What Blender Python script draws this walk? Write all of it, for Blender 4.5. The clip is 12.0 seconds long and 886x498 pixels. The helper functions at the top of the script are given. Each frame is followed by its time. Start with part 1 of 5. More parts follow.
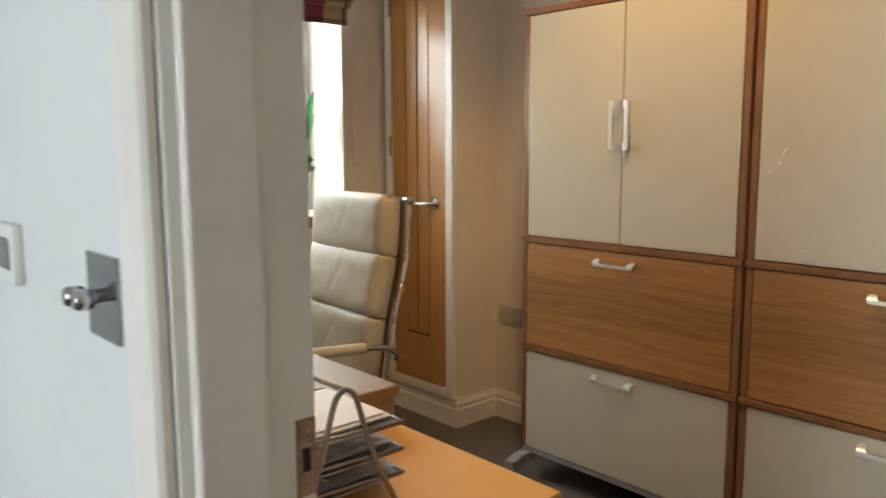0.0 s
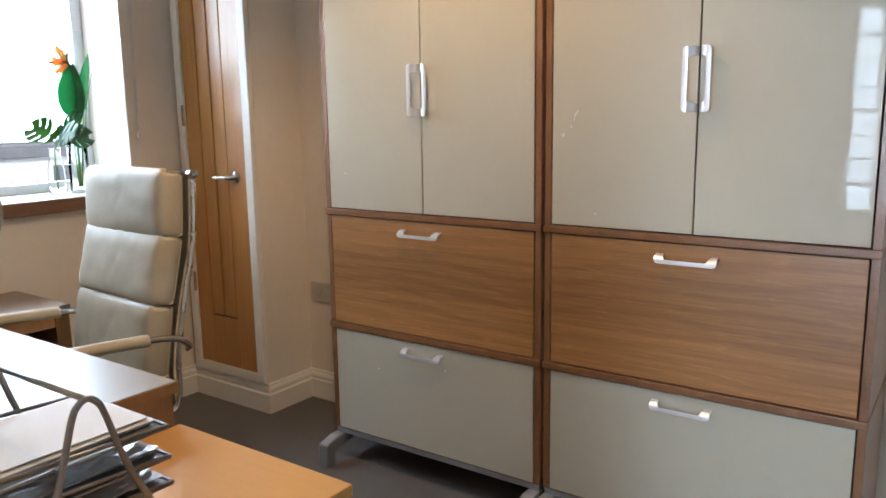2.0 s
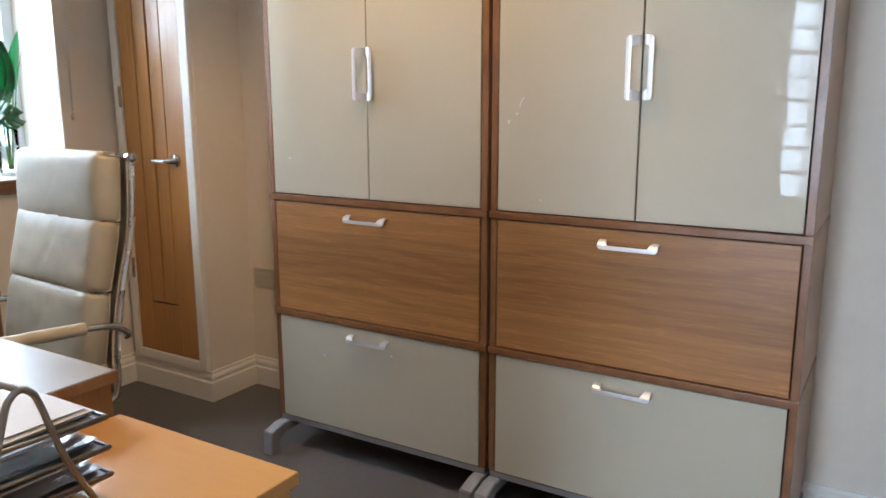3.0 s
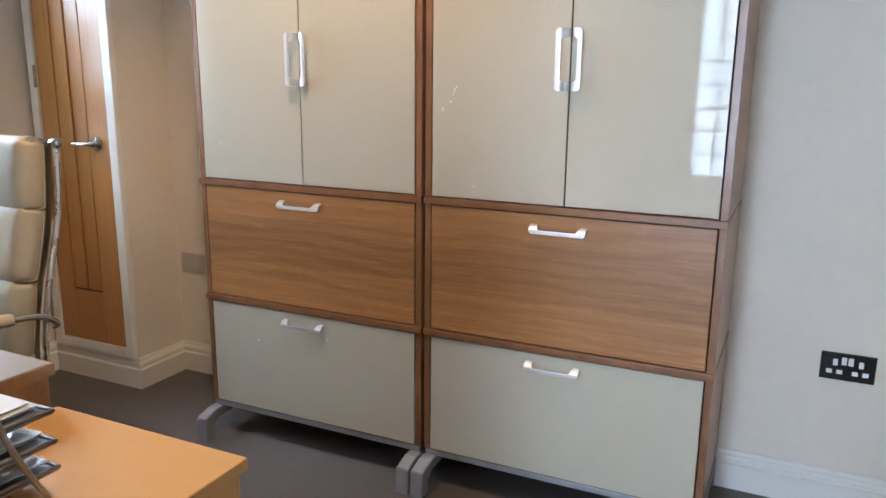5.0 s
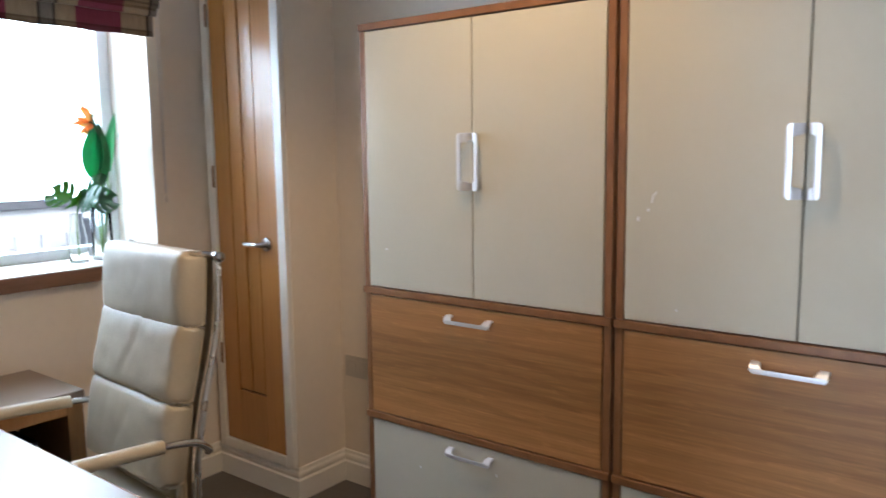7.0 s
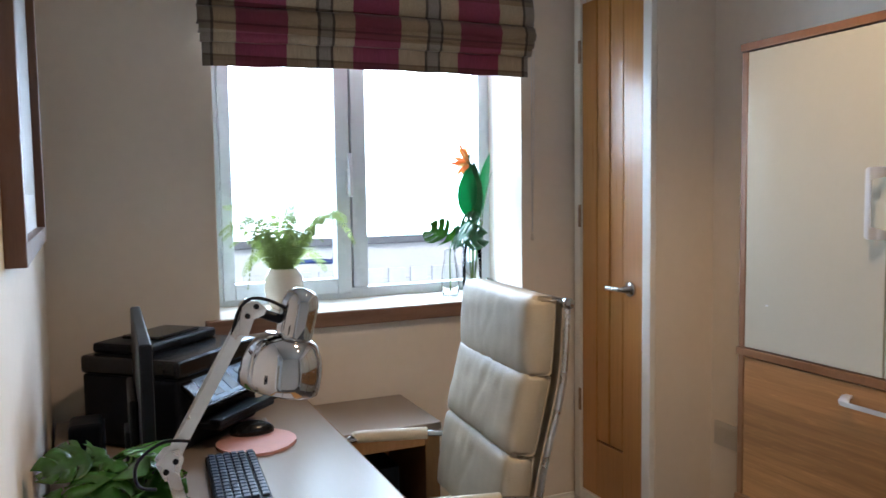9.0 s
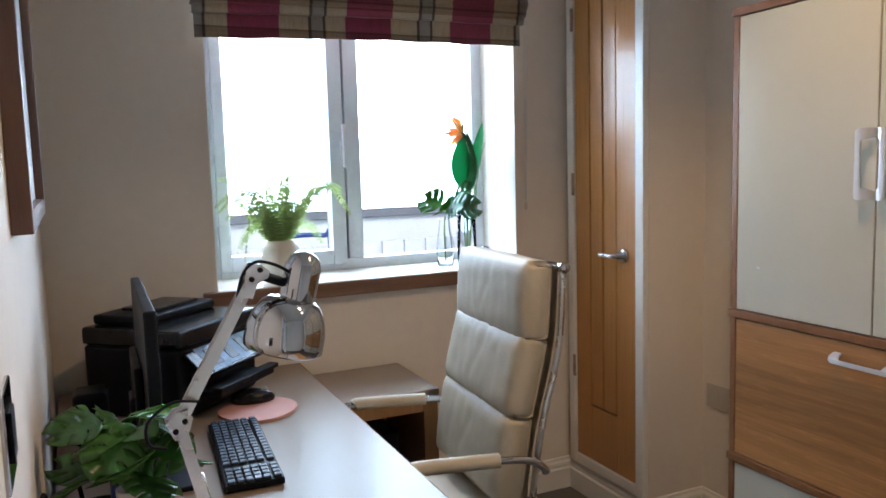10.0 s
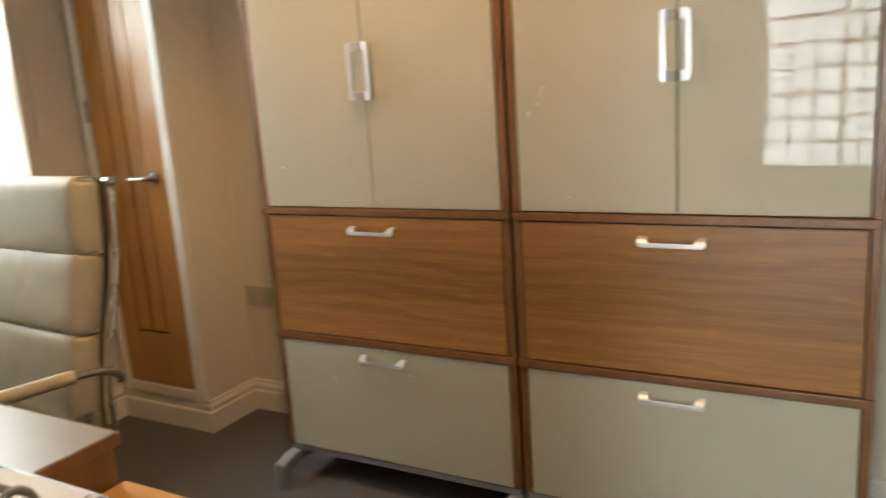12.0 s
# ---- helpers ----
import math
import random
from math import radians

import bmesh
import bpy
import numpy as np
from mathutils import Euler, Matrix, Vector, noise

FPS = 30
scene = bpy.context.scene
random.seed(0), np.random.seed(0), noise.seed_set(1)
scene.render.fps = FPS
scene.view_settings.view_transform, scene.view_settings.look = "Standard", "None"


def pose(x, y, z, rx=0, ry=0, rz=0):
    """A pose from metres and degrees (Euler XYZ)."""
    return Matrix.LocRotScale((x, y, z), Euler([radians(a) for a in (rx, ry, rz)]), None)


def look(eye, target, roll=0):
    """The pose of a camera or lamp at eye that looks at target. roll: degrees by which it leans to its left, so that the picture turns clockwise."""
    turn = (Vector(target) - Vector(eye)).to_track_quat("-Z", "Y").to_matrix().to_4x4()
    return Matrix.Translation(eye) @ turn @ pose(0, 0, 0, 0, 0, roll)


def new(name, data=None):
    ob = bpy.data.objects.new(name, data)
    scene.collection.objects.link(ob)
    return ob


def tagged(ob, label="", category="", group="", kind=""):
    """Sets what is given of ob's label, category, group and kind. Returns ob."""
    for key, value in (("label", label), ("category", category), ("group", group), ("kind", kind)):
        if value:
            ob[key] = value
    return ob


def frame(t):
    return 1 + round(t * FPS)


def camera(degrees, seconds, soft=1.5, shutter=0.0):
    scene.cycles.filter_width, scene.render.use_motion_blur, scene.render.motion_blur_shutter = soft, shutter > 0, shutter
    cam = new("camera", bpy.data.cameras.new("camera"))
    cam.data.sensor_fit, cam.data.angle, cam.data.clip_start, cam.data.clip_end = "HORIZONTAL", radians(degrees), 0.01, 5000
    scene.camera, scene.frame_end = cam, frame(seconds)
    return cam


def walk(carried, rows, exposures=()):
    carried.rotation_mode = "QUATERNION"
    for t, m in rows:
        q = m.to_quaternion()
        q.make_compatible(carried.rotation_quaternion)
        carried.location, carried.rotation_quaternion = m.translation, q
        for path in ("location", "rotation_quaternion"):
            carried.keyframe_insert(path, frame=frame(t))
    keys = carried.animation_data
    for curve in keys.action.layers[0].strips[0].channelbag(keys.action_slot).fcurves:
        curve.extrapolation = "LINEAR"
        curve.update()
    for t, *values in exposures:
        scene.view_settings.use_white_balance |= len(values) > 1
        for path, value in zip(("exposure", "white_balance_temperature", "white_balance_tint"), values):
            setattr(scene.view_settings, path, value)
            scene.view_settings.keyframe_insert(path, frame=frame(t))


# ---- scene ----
cam = camera(60.5, 12.0, 1.5, 0.35)
PATH = [
    (0, (0.038, 0.146, 1.294), (1.368, 1.616, 1.028), -0.2),
    (0.5, (0.135, 0.15, 1.296), (1.57, 1.511, 0.999), -0.6),
    (0.8, (0.149, 0.137, 1.292), (1.631, 1.446, 0.989), -0.6),
    (1, (0.167, 0.145, 1.294), (1.676, 1.42, 0.98), -0.8),
    (1.5, (0.17, 0.153, 1.281), (1.741, 1.347, 0.955), -0.6),
    (2, (0.209, 0.153, 1.281), (1.816, 1.292, 0.936), -0.9),
    (2.5, (0.221, 0.149, 1.277), (1.859, 1.239, 0.918), -0.7),
    (3, (0.209, 0.157, 1.282), (1.889, 1.172, 0.898), -0.1),
    (3.5, (0.189, 0.171, 1.307), (1.924, 1.085, 0.912), 0.6),
    (3.7, (0.206, 0.176, 1.331), (1.949, 1.063, 0.913), 0.4),
    (5.3, (0.142, 0.172, 1.304), (1.912, 0.994, 0.868), 0.6),
    (5.5, (0.152, 0.187, 1.299), (1.92, 1.024, 0.883), 0.5),
    (6, (0.258, 0.232, 1.34), (1.999, 1.139, 0.957), -0.2),
    (6.5, (0.344, 0.296, 1.366), (2.028, 1.328, 1.05), -0.5),
    (7, (0.413, 0.369, 1.395), (1.981, 1.583, 1.139), -0.7),
    (7.5, (0.498, 0.419, 1.405), (1.887, 1.845, 1.207), -0.8),
    (7.7, (0.535, 0.447, 1.404), (1.838, 1.953, 1.22), -0.7),
    (9.3, (0.606, 0.486, 1.4), (1.363, 2.331, 1.245), -1.1),
    (9.5, (0.612, 0.485, 1.393), (1.36, 2.332, 1.227), -1.2),
    (10, (0.575, 0.469, 1.382), (1.397, 2.28, 1.169), -1.6),
    (10.5, (0.498, 0.446, 1.375), (1.46, 2.177, 1.095), -2.2),
    (11, (0.41, 0.398, 1.349), (1.569, 1.988, 0.993), -2.9),
    (11.5, (0.364, 0.359, 1.321), (1.78, 1.713, 0.919), -3.2),
    (12, (0.326, 0.373, 1.3), (2.035, 1.326, 0.887), -3.8),
]
walk(cam, [(t, look(eye, target, roll)) for t, eye, target, roll in PATH],
     [(0.0, 0.36, 7900, 14), (0.5, 0.40, 8100, 14), (1.0, 0.49, 6900, 14), (2.5, 0.57, 6280, 14), (5.5, 0.82, 5950, 14), (6.0, 0.72, 6100, 14), (7.0, 0.49, 6000, 14), (7.5, 0.5, 5800, 14), (9.5, 0.27, 5900, 14), (10.0, 0.27, 5850, 14), (10.5, 0.23, 6450, 14), (11.5, 0.33, 7550, 14), (12.0, 0.4, 8300, 14)])

# ---- world, sun, large lights ----
world = bpy.data.worlds.new("sky")
scene.world = world
world.use_nodes = True
wn = world.node_tree.nodes
sky = wn.new("ShaderNodeTexSky")
sky.sky_type, sky.sun_disc = "NISHITA", False
sky.sun_elevation, sky.sun_rotation = radians(42), radians(200)
sky.air_density, sky.dust_density = 1.0, 3.0
world.node_tree.links.new(sky.outputs[0], wn["Background"].inputs[0])
wn["Background"].inputs[1].default_value = 0.15


def lamp(name, kind, energy, colour, m, size=0.1, size_y=None):
    d = bpy.data.lights.new(name, kind)
    d.energy, d.color = energy, colour
    if kind == "AREA":
        d.size = size
        if size_y:
            d.shape, d.size_y = "RECTANGLE", size_y
    elif kind == "SPOT":
        d.spot_size, d.spot_blend, d.shadow_soft_size = radians(130), 0.6, 0.04
    elif kind == "SUN":
        d.angle = radians(12)
    ob = new(name, d)
    ob.matrix_world = m
    return ob


lamp("sun", "SUN", 1.2, (1.0, 0.95, 0.88), look((4, -6, 9), (0, 3, 0)))
# daylight that falls in through the two window openings
lamp("window_daylight", "AREA", 140, (0.70, 0.86, 1.0), look((1.68, 4.25, 2.06), (1.70, 0.0, 1.98)), 2.2, 1.76)
lamp("hall_daylight", "AREA", 162, (0.68, 0.84, 1.0), look((-4.25, 0.92, 1.3), (2.2, 0.2, 1.0)), 1.3, 2.0)
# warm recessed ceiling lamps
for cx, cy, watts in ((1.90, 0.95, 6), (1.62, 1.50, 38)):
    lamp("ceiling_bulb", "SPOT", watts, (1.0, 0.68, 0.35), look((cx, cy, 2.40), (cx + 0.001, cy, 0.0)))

# ---- materials ----
def material(name, colour, rough=0.5, metal=0.0, scale=8.0, vary=0.06, bump=0.02, stretch=(1, 1, 1), coat=0.0, fine=0.0,
             transmission=0.0, darker=None, wave=0.0, spec=0.5, per_object=0.0, ramp=(0.3, 0.7), detail=6.0, distort=0.0, rvar=0.25):
    """A surface with broad tone, fine grain, relief and uneven gloss."""
    m = bpy.data.materials.new(name)
    m.use_nodes = True
    n, l = m.node_tree.nodes, m.node_tree.links
    b = n["Principled BSDF"]
    b.inputs["Metallic"].default_value = metal
    b.inputs["Coat Weight"].default_value = coat
    b.inputs["Coat Roughness"].default_value = 0.06
    b.inputs["Transmission Weight"].default_value = transmission
    b.inputs["Specular IOR Level"].default_value = spec
    tc = n.new("ShaderNodeTexCoord")
    mp = n.new("ShaderNodeMapping")
    mp.inputs["Scale"].default_value = stretch
    l.new(tc.outputs["Object"], mp.inputs[0])
    a = n.new("ShaderNodeTexNoise")
    a.inputs["Scale"].default_value, a.inputs["Detail"].default_value = scale, detail
    a.inputs["Distortion"].default_value = distort
    l.new(mp.outputs[0], a.inputs[0])
    f = n.new("ShaderNodeTexNoise")
    f.inputs["Scale"].default_value, f.inputs["Detail"].default_value = scale * 9, 4
    l.new(mp.outputs[0], f.inputs[0])
    blend = n.new("ShaderNodeMix")
    blend.inputs[0].default_value = 0.35 if not wave else 0.25
    l.new(a.outputs["Fac"], blend.inputs[2])
    l.new(f.outputs["Fac"], blend.inputs[3])
    r = n.new("ShaderNodeValToRGB")
    low = darker or [c * (1 - vary * 2) for c in colour]
    high = [min(1, c * (1 + vary)) for c in colour] if not darker else colour
    r.color_ramp.elements[0].position, r.color_ramp.elements[1].position = ramp
    r.color_ramp.elements[0].color, r.color_ramp.elements[1].color = (*low, 1), (*high, 1)
    l.new(blend.outputs[0], r.inputs[0])
    out = r.outputs[0]
    if per_object:
        info = n.new("ShaderNodeObjectInfo")
        hsv = n.new("ShaderNodeHueSaturation")
        mr = n.new("ShaderNodeMapRange")
        mr.inputs[3].default_value, mr.inputs[4].default_value = 1 - per_object, 1 + per_object
        l.new(info.outputs["Random"], mr.inputs[0])
        l.new(mr.outputs[0], hsv.inputs["Value"])
        l.new(out, hsv.inputs["Color"])
        out = hsv.outputs[0]
    l.new(out, b.inputs["Base Color"])
    rr = n.new("ShaderNodeMapRange")
    rr.inputs[3].default_value, rr.inputs[4].default_value = max(0.0, rough - rvar * rough), min(1, rough + rvar * rough)
    l.new(a.outputs["Fac"], rr.inputs[0])
    l.new(rr.outputs[0], b.inputs["Roughness"])
    if bump:
        bp = n.new("ShaderNodeBump")
        bp.inputs["Strength"].default_value, bp.inputs["Distance"].default_value = bump, 0.01
        l.new(f.outputs["Fac"] if not fine else a.outputs["Fac"], bp.inputs["Height"])
        l.new(bp.outputs[0], b.inputs["Normal"])
    return m


def glass(name, colour=(1, 1, 1), rough=0.0, ior=1.45):
    m = bpy.data.materials.new(name)
    m.use_nodes = True
    b = m.node_tree.nodes["Principled BSDF"]
    b.inputs["Base Color"].default_value = (*colour, 1)
    b.inputs["Roughness"].default_value = rough
    b.inputs["Transmission Weight"].default_value = 1.0
    b.inputs["IOR"].default_value = ior
    return m


M_WALL = material("wall_paint", (0.77, 0.695, 0.605), 0.75, scale=3, vary=0.03, bump=0.05)
M_HALL = material("hall_paint", (0.73, 0.75, 0.76), 0.7, scale=3, vary=0.02, bump=0.05)
M_CEIL = material("ceiling_paint", (0.85, 0.84, 0.81), 0.85, scale=4, vary=0.02, bump=0.04)
M_TRIM = material("white_gloss", (0.79, 0.765, 0.72), 0.32, scale=6, vary=0.025, bump=0.02)
M_FLOOR = material("floor_vinyl", (0.115, 0.105, 0.10), 0.55, scale=5, vary=0.10, bump=0.08)
M_DOORWOOD = material("oak_door", (0.50, 0.23, 0.062), 0.30, scale=6, stretch=(16, 16, 0.6), darker=(0.36, 0.155, 0.04), bump=0.03, coat=0.2, per_object=0.06, ramp=(0.25, 0.75))
M_GROOVE = material("dark_groove", (0.10, 0.045, 0.015), 0.6, scale=9)
M_CARCASS = material("walnut_carcass", (0.255, 0.118, 0.049), 0.33, scale=4, stretch=(1, 5, 3), darker=(0.16, 0.069, 0.028), bump=0.02, coat=0.08, per_object=0.06)
M_CARCASS_SIDE = material("walnut_side", (0.42, 0.24, 0.12), 0.35, scale=4, stretch=(9, 9, 0.9), darker=(0.26, 0.13, 0.06), bump=0.02, coat=0.08)
M_GLOSS = material("greige_gloss", (0.50, 0.465, 0.375), 0.018, scale=7, vary=0.012, bump=0.025, coat=0.0, spec=0.36, per_object=0.015, fine=1)
M_STEEL = material("brushed_steel", (0.72, 0.71, 0.69), 0.27, 1.0, scale=10, vary=0.05, bump=0.01)
M_HANDLE = material("satin_aluminium", (0.76, 0.76, 0.79), 0.34, 0.62, scale=10, vary=0.02, bump=0.0, rvar=0.0)
M_SATIN = material("satin_nickel", (0.58, 0.55, 0.50), 0.45, 0.6, scale=12, vary=0.05, bump=0.0)
M_DIMMER = material("dark_chrome", (0.34, 0.35, 0.36), 0.14, 0.95, scale=8, vary=0.06, bump=0.0)
M_CHROME = material("chrome", (0.50, 0.50, 0.51), 0.05, 1.0, scale=6, vary=0.03, bump=0.0)
M_WIRE = material("grey_wire", (0.30, 0.30, 0.31), 0.33, 0.8, scale=20, vary=0.06, bump=0.0)
M_GREY = material("grey_metal_leg", (0.33, 0.34, 0.37), 0.42, 0.35, scale=14, vary=0.05, bump=0.01)
M_BEECH = material("beech_laminate", (0.265, 0.21, 0.165), 0.33, spec=0.50, scale=3, stretch=(14, 0.5, 14), darker=(0.245, 0.19, 0.145), ramp=(0.2, 0.8), rvar=0.04, bump=0.0)
M_BEECHLOW = material("beech_veneer", (0.68, 0.375, 0.135), 0.34, scale=5, stretch=(14, 1.0, 14), darker=(0.61, 0.32, 0.105), ramp=(0.2, 0.8), bump=0.012, coat=0.1)
M_DARKBEECH = material("brown_wood_side", (0.36, 0.19, 0.075), 0.42, scale=5, stretch=(10, 10, 0.9), darker=(0.25, 0.12, 0.045), bump=0.012)
M_SILLEDGE = material("sill_walnut", (0.26, 0.14, 0.085), 0.42, scale=5, stretch=(0.9, 12, 12), darker=(0.15, 0.075, 0.045), bump=0.02)
M_SILLTOP = material("sill_top", (0.66, 0.60, 0.52), 0.35, scale=5, stretch=(1, 8, 8), vary=0.06, bump=0.01)
M_LEATHER = material("cream_leather", (0.51, 0.450, 0.345), 0.44, scale=22, vary=0.04, bump=0.09)
M_BLACK = material("black_plastic", (0.007, 0.009, 0.015), 0.40, scale=12, vary=0.15, bump=0.05, spec=0.16)
M_BLACKGLOSS = material("black_gloss", (0.010, 0.011, 0.014), 0.2, scale=4, vary=0.15, bump=0.0, spec=0.35)
M_KEY = material("key_plastic", (0.035, 0.055, 0.10), 0.32, scale=20, vary=0.1, bump=0.02)
M_PINK = material("pink_mat", (0.62, 0.33, 0.29), 0.7, scale=30, vary=0.05, bump=0.1)
M_PAPER = material("white_paper", (0.66, 0.66, 0.68), 0.7, scale=9, vary=0.03, bump=0.03)
M_FILM = material("plastic_film", (0.46, 0.46, 0.48), 0.12, scale=9, vary=0.10, bump=0.02, spec=0.7)
M_UPVC = material("white_upvc", (0.62, 0.67, 0.72), 0.28, scale=5, vary=0.02, bump=0.0)
M_CERAMIC = material("cream_ceramic", (0.76, 0.72, 0.64), 0.25, scale=9, vary=0.04, bump=0.03)
M_LEAF = material("leaf_green", (0.055, 0.17, 0.028), 0.24, scale=14, vary=0.25, bump=0.15, per_object=0.18)
M_LEAFDARK = material("leaf_dark", (0.060, 0.18, 0.085), 0.3, scale=14, vary=0.25, bump=0.15, per_object=0.15)
M_LEAFBRIGHT = material("leaf_bright", (0.035, 0.23, 0.10), 0.4, scale=10, vary=0.12, bump=0.1, transmission=0.0)
M_FERN = material("fern_green", (0.20, 0.28, 0.085), 0.5, scale=20, vary=0.2, bump=0.1, per_object=0.2)
M_PETAL = material("orange_petal", (0.72, 0.17, 0.05), 0.5, scale=20, vary=0.15, bump=0.05)
M_PETALPALE = material("yellow_petal", (0.82, 0.50, 0.12), 0.5, scale=20, vary=0.15, bump=0.05)
M_HALLBOUNCE = material("hall_bounce_tan", (0.50, 0.37, 0.26), 0.7, scale=3, vary=0.03, bump=0.05)
M_STEM = material("stem_green", (0.13, 0.28, 0.05), 0.5, scale=20, vary=0.15, bump=0.05)
M_SOIL = material("soil", (0.05, 0.035, 0.025), 0.9, scale=60, vary=0.3, bump=0.5)
M_PICFRAME = material("picture_frame_wood", (0.16, 0.07, 0.035), 0.38, scale=6, stretch=(8, 8, 1), darker=(0.09, 0.036, 0.018), bump=0.02, coat=0.1)
M_PICTURE = material("picture_paper", (0.42, 0.41, 0.39), 0.5, scale=3, vary=0.15, bump=0.0)
M_BRONZE = material("aged_brass", (0.40, 0.27, 0.19), 0.5, 0.5, scale=45, vary=0.35, bump=0.05)
# near-black that stands in for the shade inside holes and the carcass
M_HOLESHADE = material("recess_shade", (0.02, 0.016, 0.014), 0.8, scale=10, vary=0.2)
M_WHITEPLASTIC = material("white_plastic", (0.78, 0.78, 0.77), 0.3, scale=10, vary=0.02, bump=0.0)
M_SCREEN = material("grey_lcd", (0.12, 0.14, 0.14), 0.15, scale=10, vary=0.05, bump=0.0)
M_BLACKNICKEL = material("black_nickel", (0.10, 0.10, 0.105), 0.14, 0.9, scale=10, vary=0.05, bump=0.0)
M_CLEAR = glass("clear_glass", (0.97, 1, 0.99), 0.0, 1.16)
M_PANE = glass("window_glass", (0.97, 0.99, 0.98), 0.0, 1.05)
M_OBSCURE = glass("obscured_glass", (0.66, 0.71, 0.72), 0.0, 1.42)
M_CRYSTAL = glass("crystal_knob", (0.95, 0.95, 0.96), 0.05, 1.5)
M_OUTWALL = material("white_render", (0.78, 0.79, 0.80), 0.8, scale=5, vary=0.05, bump=0.1)
M_COPING = material("grey_coping", (0.20, 0.21, 0.23), 0.7, scale=8, vary=0.1, bump=0.1)
M_GROUND = material("patio_ground", (0.36, 0.35, 0.33), 0.85, scale=3, vary=0.1, bump=0.15)
M_BLUE = material("blue_plastic", (0.02, 0.05, 0.24), 0.4, scale=10, vary=0.1)


def ripple(m, scale, strength):
    """Uneven cast surface for obscured glass."""
    n, l = m.node_tree.nodes, m.node_tree.links
    tc = n.new("ShaderNodeTexCoord")
    t = n.new("ShaderNodeTexNoise")
    t.inputs["Scale"].default_value, t.inputs["Detail"].default_value = scale, 2
    l.new(tc.outputs["Object"], t.inputs[0])
    bp = n.new("ShaderNodeBump")
    bp.inputs["Strength"].default_value, bp.inputs["Distance"].default_value = strength, 0.03
    l.new(t.outputs["Fac"], bp.inputs["Height"])
    l.new(bp.outputs[0], n["Principled BSDF"].inputs["Normal"])


ripple(M_OBSCURE, 16, 0.28)


def thin_leaf(m, colour, share):
    """Lets light through a thin leaf or petal."""
    n, l = m.node_tree.nodes, m.node_tree.links
    t = n.new("ShaderNodeBsdfTranslucent")
    t.inputs["Color"].default_value = (*colour, 1)
    mx = n.new("ShaderNodeMixShader")
    mx.inputs[0].default_value = share
    l.new(n["Principled BSDF"].outputs[0], mx.inputs[1])
    l.new(t.outputs[0], mx.inputs[2])
    l.new(mx.outputs[0], n["Material Output"].inputs[0])


thin_leaf(M_FERN, (0.34, 0.42, 0.14), 0.38)
thin_leaf(M_LEAFBRIGHT, (0.06, 0.36, 0.17), 0.45)
thin_leaf(M_LEAF, (0.16, 0.40, 0.05), 0.2)
thin_leaf(M_LEAFDARK, (0.09, 0.30, 0.13), 0.35)
thin_leaf(M_PETAL, (0.9, 0.45, 0.14), 0.4)
thin_leaf(M_PETALPALE, (0.9, 0.60, 0.20), 0.4)


def veneer():
    """Walnut veneer laid sideways: long pores, broad leaves of tone, and a band of wavy figure."""
    m = material("walnut_veneer", (0.360, 0.170, 0.058), 0.36, scale=2.6, stretch=(1, 0.22, 46), darker=(0.285, 0.127, 0.041), bump=0.03, coat=0.05, per_object=0.05, ramp=(0.30, 0.68), detail=8)
    n, l = m.node_tree.nodes, m.node_tree.links
    b = n["Principled BSDF"]
    base = b.inputs["Base Color"].links[0].from_socket
    tc = n.new("ShaderNodeTexCoord")

    def mapped(stretch):
        mp = n.new("ShaderNodeMapping"); mp.inputs["Scale"].default_value = stretch
        l.new(tc.outputs["Object"], mp.inputs[0])
        return mp.outputs[0]

    def ranged(sock, lo, hi, a, z):
        r = n.new("ShaderNodeMapRange")
        r.inputs[1].default_value, r.inputs[2].default_value, r.inputs[3].default_value, r.inputs[4].default_value = lo, hi, a, z
        l.new(sock, r.inputs[0])
        return r.outputs[0]

    def cloud(scale, stretch, distort):
        t = n.new("ShaderNodeTexNoise")
        t.inputs["Scale"].default_value, t.inputs["Detail"].default_value, t.inputs["Distortion"].default_value = scale, 4, distort
        l.new(mapped(stretch), t.inputs[0])
        return t.outputs["Fac"]
    leaves = cloud(1.6, (1, 0.14, 3.6), 0.25)
    w = n.new("ShaderNodeTexWave")
    w.wave_type, w.bands_direction = "BANDS", "Z"
    w.inputs["Scale"].default_value, w.inputs["Distortion"].default_value = 7, 11.0
    w.inputs["Detail"].default_value, w.inputs["Detail Scale"].default_value = 4.0, 0.8
    l.new(mapped((1, 0.30, 1.0)), w.inputs[0])
    mask = ranged(leaves, 0.50, 0.60, 1.0, 0.0)
    lines = ranged(w.outputs["Fac"], 0.1, 0.6, 0.88, 1.03)
    show = n.new("ShaderNodeMix"); show.inputs[2].default_value = 1.0
    l.new(mask, show.inputs[0]); l.new(lines, show.inputs[3])
    pores = ranged(cloud(1.0, (1, 4.5, 190), 0.5), 0.34, 0.64, 0.87, 1.06)
    flecks = ranged(cloud(1.0, (1, 9, 75), 1.2), 0.56, 0.68, 1.0, 1.20)
    for f in (ranged(leaves, 0.42, 0.60, 0.82, 1.13), show.outputs[0], pores, flecks):
        x = n.new("ShaderNodeMix"); x.data_type = "RGBA"; x.blend_type = "MULTIPLY"; x.inputs[0].default_value = 1.0
        l.new(base, x.inputs[6]); l.new(f, x.inputs[7])
        base = x.outputs[2]
    l.new(base, b.inputs["Base Color"])
    return m


M_VENEER = veneer()


